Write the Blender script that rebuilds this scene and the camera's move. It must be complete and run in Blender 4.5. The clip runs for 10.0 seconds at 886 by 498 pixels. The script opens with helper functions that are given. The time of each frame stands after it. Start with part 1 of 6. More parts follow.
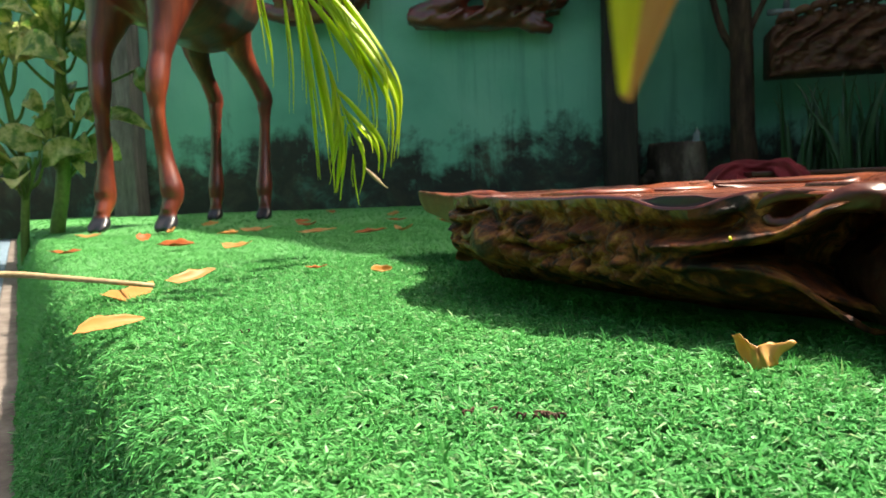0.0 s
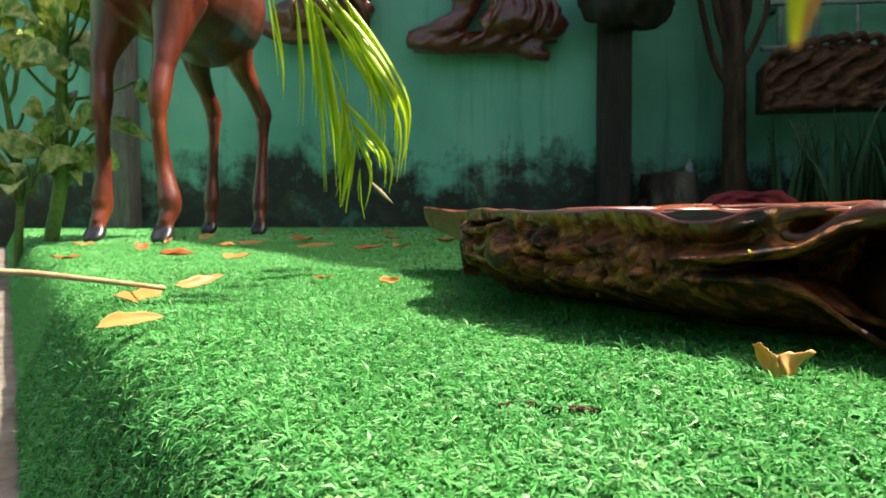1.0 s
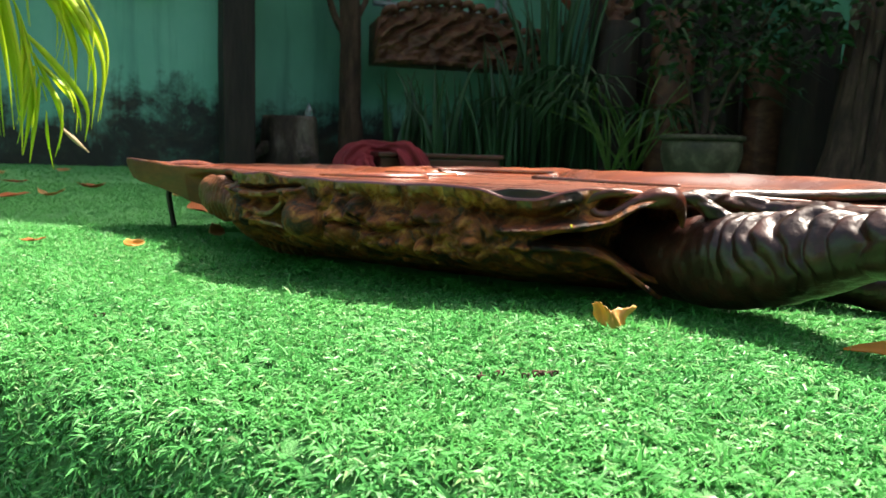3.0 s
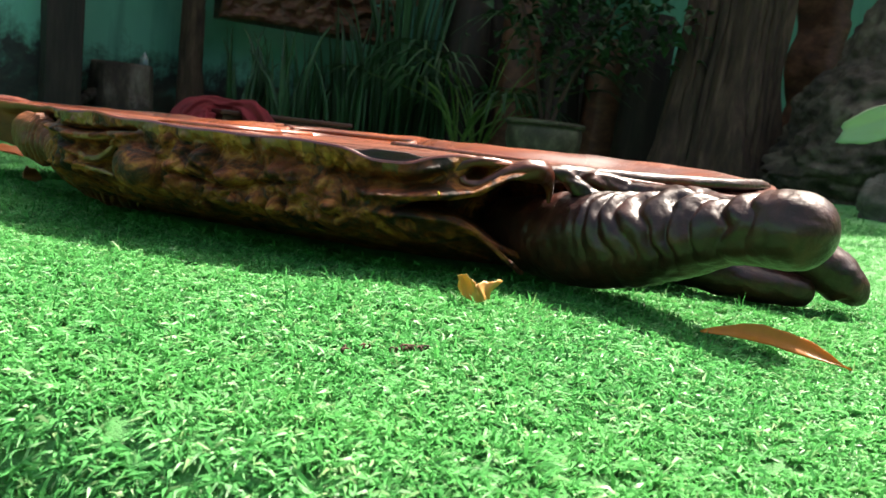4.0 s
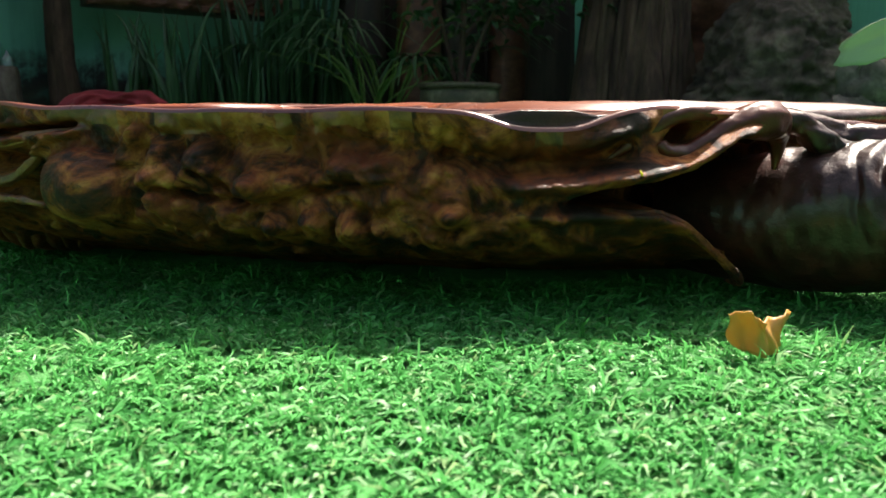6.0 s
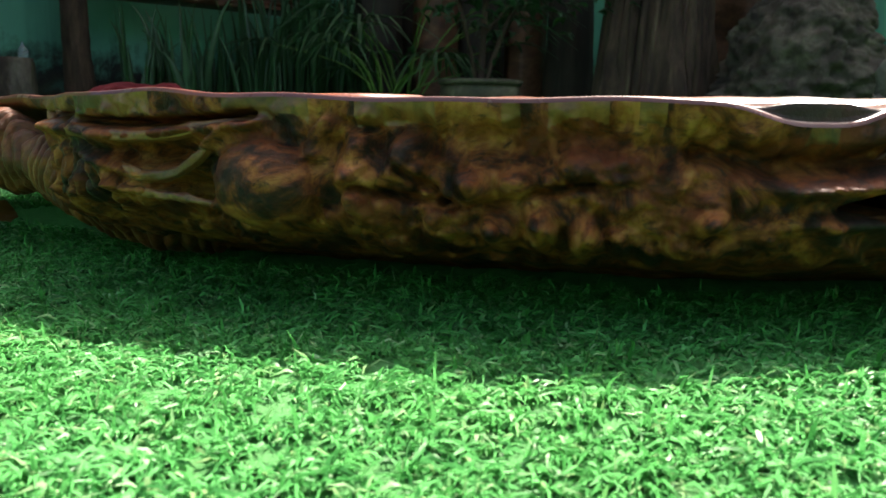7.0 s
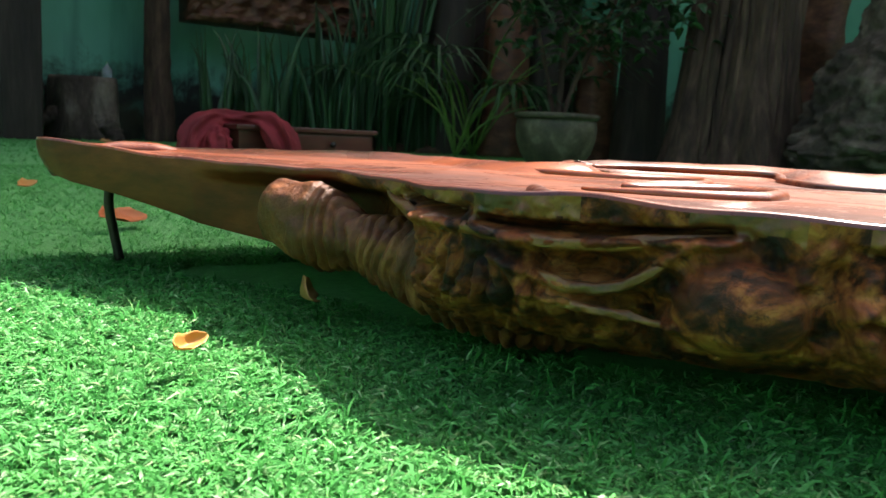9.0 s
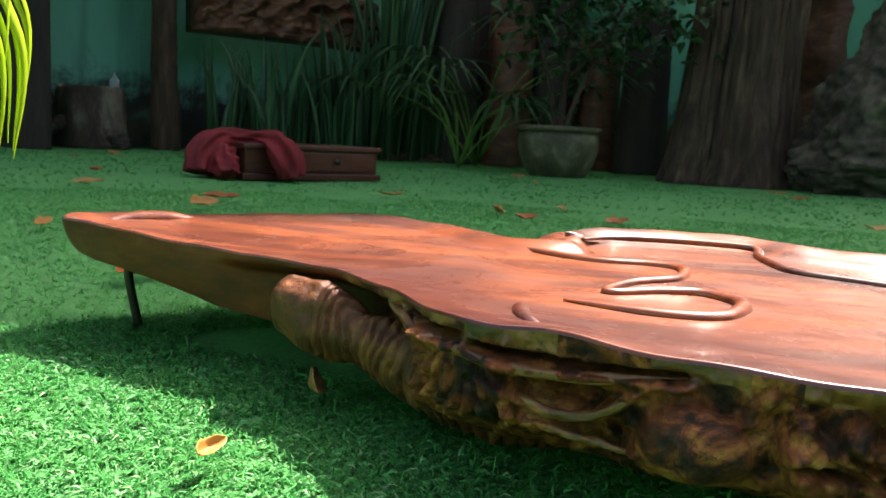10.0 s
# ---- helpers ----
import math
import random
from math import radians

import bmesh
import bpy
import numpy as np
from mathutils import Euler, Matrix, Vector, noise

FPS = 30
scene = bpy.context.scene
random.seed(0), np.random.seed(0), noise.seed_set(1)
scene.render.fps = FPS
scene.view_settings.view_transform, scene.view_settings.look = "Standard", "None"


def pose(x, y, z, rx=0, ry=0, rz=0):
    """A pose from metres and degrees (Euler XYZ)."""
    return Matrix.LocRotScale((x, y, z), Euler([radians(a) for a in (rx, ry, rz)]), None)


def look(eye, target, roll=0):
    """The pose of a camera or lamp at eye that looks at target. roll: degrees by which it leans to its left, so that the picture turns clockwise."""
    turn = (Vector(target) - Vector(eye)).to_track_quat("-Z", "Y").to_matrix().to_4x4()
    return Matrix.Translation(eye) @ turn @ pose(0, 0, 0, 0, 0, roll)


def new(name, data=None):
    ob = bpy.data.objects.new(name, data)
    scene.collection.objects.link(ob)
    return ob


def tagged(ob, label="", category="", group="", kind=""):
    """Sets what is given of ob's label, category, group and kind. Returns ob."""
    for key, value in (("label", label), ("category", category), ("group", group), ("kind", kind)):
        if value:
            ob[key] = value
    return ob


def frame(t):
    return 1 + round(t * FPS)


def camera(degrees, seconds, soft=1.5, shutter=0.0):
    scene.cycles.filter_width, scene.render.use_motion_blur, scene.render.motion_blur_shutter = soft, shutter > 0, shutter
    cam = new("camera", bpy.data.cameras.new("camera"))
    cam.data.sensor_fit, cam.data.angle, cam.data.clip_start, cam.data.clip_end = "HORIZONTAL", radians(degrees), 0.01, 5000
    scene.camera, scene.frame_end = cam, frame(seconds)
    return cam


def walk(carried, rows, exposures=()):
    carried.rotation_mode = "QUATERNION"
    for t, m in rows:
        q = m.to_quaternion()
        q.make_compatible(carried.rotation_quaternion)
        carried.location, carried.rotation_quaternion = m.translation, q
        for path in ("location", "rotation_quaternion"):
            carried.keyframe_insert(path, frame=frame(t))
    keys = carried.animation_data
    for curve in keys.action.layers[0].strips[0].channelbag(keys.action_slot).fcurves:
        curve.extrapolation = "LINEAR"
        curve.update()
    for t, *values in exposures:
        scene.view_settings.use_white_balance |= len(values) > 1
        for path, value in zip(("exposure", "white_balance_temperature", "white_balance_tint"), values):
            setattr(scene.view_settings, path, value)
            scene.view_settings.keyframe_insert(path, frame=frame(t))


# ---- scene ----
cam = camera(59.3, 10.0)
PATH = [
    (0, (0.089, 0.018, 0.1), (-0.091, 2.004, -0.05), -2.1),
    (0.5, (0.081, 0.006, 0.095), (-0.105, 1.996, 0.003), -0.7),
    (1, (0.066, 0.005, 0.089), (-0.083, 1.997, -0.001), -0.2),
    (1.5, (0.038, 0.0, 0.091), (0.073, 1.998, 0.008), 3.1),
    (2, (-0.028, 0.008, 0.088), (0.361, 1.968, -0.002), 1.8),
    (2.5, (-0.092, 0.007, 0.115), (0.525, 1.905, -0.012), 0.2),
    (3, (-0.113, 0.008, 0.114), (0.72, 1.811, -0.121), 1.6),
    (3.2, (-0.118, 0.009, 0.113), (0.814, 1.761, -0.138), 3.2),
    (4.3, (-0.089, 0.093, 0.101), (1.16, 1.627, -0.187), 5.0),
    (4.5, (-0.072, 0.131, 0.11), (1.216, 1.632, -0.19), 3.4),
    (5, (-0.061, 0.196, 0.084), (1.291, 1.635, -0.232), 2.2),
    (5.5, (-0.047, 0.263, 0.08), (1.333, 1.667, -0.272), 0.9),
    (6, (-0.068, 0.319, 0.088), (1.3, 1.74, -0.246), 0.3),
    (6.2, (-0.082, 0.343, 0.089), (1.298, 1.747, -0.261), 0.7),
    (7.3, (-0.119, 0.434, 0.082), (1.229, 1.874, -0.25), 1.1),
    (7.5, (-0.13, 0.446, 0.08), (1.206, 1.899, -0.245), 1.3),
    (8, (-0.153, 0.478, 0.077), (1.167, 1.947, -0.241), 1.8),
    (8.5, (-0.192, 0.52, 0.095), (1.117, 2.001, -0.212), 2.0),
    (9, (-0.214, 0.561, 0.115), (1.079, 2.059, -0.168), 2.8),
    (9.5, (-0.229, 0.562, 0.159), (1.073, 2.051, -0.136), 2.4),
    (10, (-0.236, 0.533, 0.184), (1.051, 2.038, -0.1), 3.1),
]
EXPOSURES = [(0.0, 1.50, 7100, 11), (1.5, 1.68, 7100, 11), (3.0, 1.92, 7000, 12), (5.0, 1.80, 6900, 12), (6.0, 1.64, 6900, 12), (7.5, 2.05, 6800, 13), (10.0, 1.98, 6800, 13)]
SUN, SKY = 4.8, 0.105

# exposure rows follow the phone's metering
walk(cam, [(t, look(eye, target, roll)) for t, eye, target, roll in PATH], EXPOSURES)
cam.data.dof.use_dof = True
cam.data.dof.focus_distance = 0.44
cam.data.dof.aperture_fstop = 25.0

# ---- light ----
SUN_EL, SUN_AZ = radians(57.0), (0.989, 0.15)
sun_vec = Vector((SUN_AZ[0] * math.cos(SUN_EL), SUN_AZ[1] * math.cos(SUN_EL), math.sin(SUN_EL)))
world = bpy.data.worlds.new("sky")
scene.world = world
world.use_nodes = True
wn = world.node_tree.nodes
sky = wn.new("ShaderNodeTexSky")
sky.sky_type = "NISHITA"
sky.sun_disc = False
sky.air_density, sky.dust_density, sky.ozone_density = 0.8, 5.0, 0.2
sky.sun_elevation = SUN_EL
sky.sun_rotation = math.atan2(SUN_AZ[0], SUN_AZ[1])
wn["Background"].inputs["Strength"].default_value = SKY
world.node_tree.links.new(sky.outputs[0], wn["Background"].inputs["Color"])
sun_data = bpy.data.lights.new("sun", "SUN")
sun_data.energy, sun_data.angle, sun_data.color = SUN, radians(0.55), (1.0, 0.95, 0.86)
sun = new("sun", sun_data)
sun.matrix_world = look(sun_vec * 20, (0, 0, 0))


# ---- mesh helpers ----
def mesh_of(name, verts, faces, smooth=True):
    me = bpy.data.meshes.new(name)
    me.from_pydata([tuple(map(float, v)) for v in verts], [], [tuple(f) for f in faces])
    if smooth:
        me.polygons.foreach_set("use_smooth", [True] * len(me.polygons))
    me.update()
    return me


def put(name, me, material=None, parent=None, label=""):
    """One mesh object, under a thing when parent is given."""
    ob = new(name, me)
    if material and not me.materials:
        me.materials.append(material)
    if parent:
        ob.parent = parent
    if label:
        ob["label"] = label
    return ob


def thing(name, label, category, group="", at=(0, 0, 0), turn=0, kind=""):
    ob = new(name)
    ob.matrix_world = pose(*at, 0, 0, turn)
    ob.empty_display_size = 0.05
    return tagged(ob, label, category, group, kind)


def bm_mesh(name, bm, smooth=False):
    me = bpy.data.meshes.new(name)
    bm.to_mesh(me)
    bm.free()
    if smooth:
        me.polygons.foreach_set("use_smooth", [True] * len(me.polygons))
    return me


def box_mesh(name, lo, hi, bevel=0.0, segments=2):
    bm = bmesh.new()
    bmesh.ops.create_cube(bm, size=1)
    for v in bm.verts:
        v.co = [lo[i] + (v.co[i] + 0.5) * (hi[i] - lo[i]) for i in range(3)]
    if bevel:
        bmesh.ops.bevel(bm, geom=list(bm.edges), offset=bevel, segments=segments, affect="EDGES", profile=0.6)
    return bm_mesh(name, bm)


def curve_points(points, n, closed=False):
    """Catmull-Rom through the points, n even steps by length."""
    P = np.array(points, float)
    N = len(P)
    out = []
    last = N if closed else N - 1
    for i in range(last):
        if closed:
            a, b, c, d = P[i - 1], P[i], P[(i + 1) % N], P[(i + 2) % N]
        else:
            a, b, c, d = P[max(i - 1, 0)], P[i], P[i + 1], P[min(i + 2, N - 1)]
        for k in range(24):
            t = k / 24
            out.append(0.5 * (2 * b + (c - a) * t + (2 * a - 5 * b + 4 * c - d) * t * t + (3 * b - a - 3 * c + d) * t ** 3))
    out.append(P[0] if closed else P[-1])
    out = np.array(out)
    s = np.concatenate([[0], np.cumsum(np.linalg.norm(np.diff(out, axis=0), axis=1))])
    want = np.linspace(0, s[-1], n, endpoint=not closed)
    return np.stack([np.interp(want, s, out[:, j]) for j in range(out.shape[1])], 1)


def tube_mesh(name, path, radii, rings=40, seg=20, shape=None, squash=1.0, cap=True, head=0, tail=0):
    """A tube along a smooth path; radii are spread along it; shape(u, angle) scales the radius."""
    P = curve_points(path, rings)
    R = np.interp(np.linspace(0, 1, rings), np.linspace(0, 1, len(radii)), radii)
    S = np.concatenate([[0], np.cumsum(np.linalg.norm(np.diff(P, axis=0), axis=1))])
    if head:
        R = R * np.sqrt(np.clip(1 - np.clip(1 - S / head, 0, 0.999) ** 2, 0, 1))
    if tail:
        R = R * np.sqrt(np.clip(1 - np.clip(1 - (S[-1] - S) / tail, 0, 0.999) ** 2, 0, 1))
    T = np.gradient(P, axis=0)
    T /= np.linalg.norm(T, axis=1)[:, None] + 1e-12
    ref = np.array((0, 0, 1.0)) if abs(T[0][2]) < 0.9 else np.array((1.0, 0, 0))
    n = ref - T[0] * (ref @ T[0])
    verts, faces = [], []
    for i in range(rings):
        n = n - T[i] * (n @ T[i])
        n /= np.linalg.norm(n)
        b = np.cross(T[i], n)
        for j in range(seg):
            a = 2 * math.pi * j / seg
            r = R[i] * (shape(i / (rings - 1), a) if shape else 1)
            verts.append(P[i] + n * (math.cos(a) * r * squash) + b * (math.sin(a) * r))
    for i in range(rings - 1):
        for j in range(seg):
            k = (j + 1) % seg
            faces.append((i * seg + j, i * seg + k, (i + 1) * seg + k, (i + 1) * seg + j))
    if cap:
        faces.append(tuple(range(seg))[::-1])
        faces.append(tuple((rings - 1) * seg + j for j in range(seg)))
    return mesh_of(name, verts, faces)


def lathe_mesh(name, profile, seg=32, wobble=0.0, seed=0):
    verts, faces = [], []
    for i, (r, z) in enumerate(profile):
        for j in range(seg):
            a = 2 * math.pi * j / seg
            k = 1 + wobble * noise.noise((math.cos(a) * 1.7 + seed, math.sin(a) * 1.7, z * 3))
            verts.append((r * k * math.cos(a), r * k * math.sin(a), z))
    for i in range(len(profile) - 1):
        for j in range(seg):
            k = (j + 1) % seg
            faces.append((i * seg + j, i * seg + k, (i + 1) * seg + k, (i + 1) * seg + j))
    faces.append(tuple(range(seg))[::-1])
    faces.append(tuple((len(profile) - 1) * seg + j for j in range(seg)))
    return mesh_of(name, verts, faces)


def blade_mesh(name, path, widths, normal=(0, 0, 1), cross=0.15, n=14, across=4, thick=0.0006):
    """A leaf: a strip along a path, creased along its midrib, with real thickness."""
    P = curve_points(path, n)
    W = np.interp(np.linspace(0, 1, n), np.linspace(0, 1, len(widths)), widths)
    T = np.gradient(P, axis=0)
    T /= np.linalg.norm(T, axis=1)[:, None] + 1e-12
    verts, faces = [], []
    up = np.array(normal, float)
    for side in (0, 1):
        for i in range(n):
            s = np.cross(T[i], up)
            s /= np.linalg.norm(s) + 1e-9
            u = np.cross(s, T[i])
            for j in range(across + 1):
                q = j / across * 2 - 1
                verts.append(P[i] + s * (q * W[i]) + u * (abs(q) * W[i] * cross * 2 - side * thick))
    m = across + 1
    for side in (0, 1):
        o = side * n * m
        for i in range(n - 1):
            for j in range(across):
                f = (o + i * m + j, o + i * m + j + 1, o + (i + 1) * m + j + 1, o + (i + 1) * m + j)
                faces.append(f if side == 0 else f[::-1])
    o = n * m
    for i in range(n - 1):
        faces.append((i * m, (i + 1) * m, o + (i + 1) * m, o + i * m))
        faces.append((i * m + across, o + i * m + across, o + (i + 1) * m + across, (i + 1) * m + across))
    return mesh_of(name, verts, faces)


def join_meshes(name, meshes, smooth=True):
    bm = bmesh.new()
    for me in meshes:
        bm.from_mesh(me)
        bpy.data.meshes.remove(me)
    return bm_mesh(name, bm, smooth)


# ---- materials ----
def material(name):
    m = bpy.data.materials.new(name)
    m.use_nodes = True
    nt = m.node_tree
    return m, nt, nt.nodes["Principled BSDF"]


def node(nt, kind, **values):
    nd = nt.nodes.new(kind)
    for key, value in values.items():
        nd.inputs[key.replace("_", " ")].default_value = value
    return nd


def ramp(nt, source, stops):
    r = nt.nodes.new("ShaderNodeValToRGB")
    while len(r.color_ramp.elements) < len(stops):
        r.color_ramp.elements.new(0.5)
    for e, (p, c) in zip(r.color_ramp.elements, stops):
        e.position, e.color = p, (*c, 1) if len(c) == 3 else c
    nt.links.new(source, r.inputs[0])
    return r.outputs[0]


def mixed(nt, fac, a, b, blend="MIX"):
    mx = nt.nodes.new("ShaderNodeMix")
    mx.data_type, mx.blend_type = "RGBA", blend
    for sock, v in ((mx.inputs[0], fac), (mx.inputs[6], a), (mx.inputs[7], b)):
        if isinstance(v, (int, float)):
            sock.default_value = v
        elif isinstance(v, tuple):
            sock.default_value = (*v, 1)
        else:
            nt.links.new(v, sock)
    return mx.outputs[2]


def place(nt, stretch=(1, 1, 1), turn=(0, 0, 0)):
    tc = nt.nodes.new("ShaderNodeTexCoord")
    mp = nt.nodes.new("ShaderNodeMapping")
    mp.inputs["Scale"].default_value = stretch
    mp.inputs["Rotation"].default_value = turn
    nt.links.new(tc.outputs["Object"], mp.inputs[0])
    return mp.outputs[0]


def cloud(nt, vec, scale, detail=6, rough=0.6, distort=0.0):
    n = node(nt, "ShaderNodeTexNoise", Scale=scale, Detail=detail, Roughness=rough, Distortion=distort)
    nt.links.new(vec, n.inputs["Vector"])
    return n.outputs["Fac"]


def bumped(nt, bsdf, height, strength, distance):
    b = node(nt, "ShaderNodeBump", Strength=strength, Distance=distance)
    nt.links.new(height, b.inputs["Height"])
    nt.links.new(b.outputs[0], bsdf.inputs["Normal"])


def rough_surface(name, dark, mid, light, scale, rough=0.7, bump=0.5, dist=0.004, stretch=(1, 1, 1), fine=6.0, distort=0.4, spec=0.4):
    m, nt, b = material(name)
    v = place(nt, stretch)
    big = cloud(nt, v, scale, 5, 0.6, distort)
    small = cloud(nt, v, scale * fine, 8, 0.65)
    c = ramp(nt, big, [(0.25, dark), (0.5, mid), (0.75, light)])
    c = mixed(nt, ramp(nt, small, [(0.35, (0, 0, 0)), (0.7, (1, 1, 1))]), c, mixed(nt, 1.0, c, (0.62, 0.6, 0.58), "MULTIPLY"))
    nt.links.new(c, b.inputs["Base Color"])
    b.inputs["Roughness"].default_value = rough
    b.inputs["Specular IOR Level"].default_value = spec
    h = nt.nodes.new("ShaderNodeMath")
    h.operation = "ADD"
    nt.links.new(big, h.inputs[0])
    nt.links.new(small, h.inputs[1])
    bumped(nt, b, h.outputs[0], bump, dist)
    return m


def leaf_surface(name, colours, rough=0.35, through_light=0.35, scale=30, along=(1, 1, 1), gloss=0.5):
    """Leaves: random tint leaf by leaf, veining noise, light shining through."""
    m, nt, b = material(name)
    info = nt.nodes.new("ShaderNodeNewGeometry")
    v = place(nt, along)
    n = cloud(nt, v, scale, 4)
    add = nt.nodes.new("ShaderNodeMath")
    add.operation = "MULTIPLY_ADD"
    add.inputs[1].default_value = 0.6
    nt.links.new(info.outputs["Random Per Island"], add.inputs[0])
    half = nt.nodes.new("ShaderNodeMath")
    half.operation = "MULTIPLY"
    half.inputs[1].default_value = 0.4
    nt.links.new(n, half.inputs[0])
    nt.links.new(half.outputs[0], add.inputs[2])
    c = ramp(nt, add.outputs[0], [(i / (len(colours) - 1), col) for i, col in enumerate(colours)])
    nt.links.new(c, b.inputs["Base Color"])
    b.inputs["Roughness"].default_value = rough
    b.inputs["Specular IOR Level"].default_value = gloss
    tr = nt.nodes.new("ShaderNodeBsdfTranslucent")
    nt.links.new(c, tr.inputs["Color"])
    mx = nt.nodes.new("ShaderNodeMixShader")
    mx.inputs[0].default_value = through_light
    nt.links.new(b.outputs[0], mx.inputs[1])
    nt.links.new(tr.outputs[0], mx.inputs[2])
    nt.links.new(mx.outputs[0], nt.nodes["Material Output"].inputs["Surface"])
    bumped(nt, b, n, 0.25, 0.002)
    return m


# polished tabletop: orange-red heartwood with flowing figure
def polished_wood():
    m, nt, b = material("polished_heartwood")
    def grain(stretch):
        mp = nt.nodes.new("ShaderNodeMapping")
        mp.inputs["Scale"].default_value = stretch
        nt.links.new(place(nt, (1, 1, 1), (0, 0, radians(52))), mp.inputs[0])
        return mp.outputs[0]

    w = cloud(nt, grain((1.3, 5.5, 3)), 3.4, 9, 0.62, 1.6)
    v2 = place(nt, (1, 1, 1))
    fine = cloud(nt, grain((7, 75, 10)), 3, 5, 0.6, 0.8)
    dark = cloud(nt, grain((1, 2.6, 1)), 2.4, 5, 0.6, 1.0)
    c = ramp(nt, w, [(0.26, (0.035, 0.008, 0.005)), (0.40, (0.11, 0.021, 0.008)), (0.52, (0.22, 0.046, 0.012)), (0.66, (0.30, 0.074, 0.019)), (0.82, (0.10, 0.020, 0.007))])
    c = mixed(nt, ramp(nt, fine, [(0.45, (0, 0, 0)), (0.75, (0.35, 0.35, 0.35))]), c, (0.14, 0.026, 0.009))
    c = mixed(nt, ramp(nt, dark, [(0.42, (0, 0, 0)), (0.60, (0.85, 0.85, 0.85))]), c, (0.065, 0.012, 0.009))
    nt.links.new(c, b.inputs["Base Color"])
    nt.links.new(ramp(nt, fine, [(0.3, (0.34,) * 3), (0.7, (0.44,) * 3)]), b.inputs["Roughness"])
    b.inputs["Specular IOR Level"].default_value = 0.3
    # worn varnish: gloss broken by handling
    wear = cloud(nt, v2, 9, 7, 0.7, 0.5)
    nt.links.new(ramp(nt, wear, [(0.36, (0.17,) * 3), (0.62, (0.36,) * 3)]), b.inputs["Coat Roughness"])
    nt.links.new(ramp(nt, cloud(nt, grain((1.2, 6, 1)), 5, 6, 0.65, 0.6), [(0.36, (0.45,) * 3), (0.60, (0.95,) * 3)]), b.inputs["Coat Weight"])
    bumped(nt, b, w, 0.12, 0.002)
    return m


# varnished burl of the table's flank: olive sapwood over dark brown
def burl_wood():
    m, nt, b = material("varnished_burl")
    v = place(nt, (1, 1, 1))
    blot = cloud(nt, v, 34, 8, 0.68, 0.9)
    blot2 = cloud(nt, v, 24, 6, 0.6, 0.5)
    fine = cloud(nt, v, 260, 6, 0.75)
    blot3 = cloud(nt, place(nt, (1, 1, 1.7)), 85, 8, 0.72, 1.4)
    c = ramp(nt, blot, [(0.40, (0.008, 0.0025, 0.001)), (0.46, (0.055, 0.014, 0.004)), (0.51, (0.17, 0.042, 0.010)), (0.57, (0.29, 0.095, 0.023)), (0.66, (0.42, 0.175, 0.050))])
    c = mixed(nt, ramp(nt, blot2, [(0.50, (0, 0, 0)), (0.62, (0.7, 0.7, 0.7))]), c, (0.17, 0.036, 0.010))
    c = mixed(nt, ramp(nt, blot3, [(0.53, (0, 0, 0)), (0.64, (0.75, 0.75, 0.75))]), c, (0.012, 0.0045, 0.002))
    c = mixed(nt, ramp(nt, fine, [(0.56, (0, 0, 0)), (0.68, (0.6, 0.6, 0.6))]), c, (0.03, 0.010, 0.005))
    nt.links.new(c, b.inputs["Base Color"])
    nt.links.new(ramp(nt, blot2, [(0.3, (0.42,) * 3), (0.7, (0.65,) * 3)]), b.inputs["Roughness"])
    b.inputs["Specular IOR Level"].default_value = 0.25
    b.inputs["Coat Weight"].default_value = 0.06
    b.inputs["Coat Roughness"].default_value = 0.25
    bumped(nt, b, blot3, 0.8, 0.004)
    return m


# paler sapwood: the band under the rim, the prow's underside and the folded lips
def sapwood():
    m, nt, b = material("olive_sapwood")
    v = place(nt, (1, 1, 1))
    a = cloud(nt, v, 26, 7, 0.65, 0.6)
    f = cloud(nt, v, 140, 6, 0.7, 0.5)
    c = ramp(nt, a, [(0.36, (0.018, 0.006, 0.003)), (0.47, (0.10, 0.032, 0.009)), (0.58, (0.20, 0.076, 0.020)), (0.72, (0.13, 0.036, 0.010))])
    c = mixed(nt, ramp(nt, f, [(0.55, (0, 0, 0)), (0.66, (0.75, 0.75, 0.75))]), c, (0.035, 0.018, 0.008))
    nt.links.new(c, b.inputs["Base Color"])
    nt.links.new(ramp(nt, f, [(0.3, (0.38,) * 3), (0.7, (0.58,) * 3)]), b.inputs["Roughness"])
    b.inputs["Coat Weight"].default_value = 0.1
    b.inputs["Coat Roughness"].default_value = 0.25
    bumped(nt, b, f, 0.4, 0.002)
    return m


def dark_root_wood():
    m, nt, b = material("dark_varnished_root")
    v = place(nt, (1, 1, 1))
    a = cloud(nt, v, 30, 6, 0.6, 0.6)
    f = cloud(nt, v, 160, 5, 0.6)
    c = ramp(nt, a, [(0.3, (0.008, 0.003, 0.002)), (0.5, (0.026, 0.007, 0.005)), (0.72, (0.075, 0.020, 0.012))])
    c = mixed(nt, ramp(nt, f, [(0.55, (0, 0, 0)), (0.7, (0.6, 0.6, 0.6))]), c, (0.016, 0.007, 0.005))
    nt.links.new(c, b.inputs["Base Color"])
    nt.links.new(ramp(nt, a, [(0.3, (0.36,) * 3), (0.7, (0.50,) * 3)]), b.inputs["Roughness"])
    b.inputs["Specular IOR Level"].default_value = 0.25
    b.inputs["Coat Weight"].default_value = 0.3
    b.inputs["Coat Roughness"].default_value = 0.2
    bumped(nt, b, f, 0.4, 0.003)
    return m


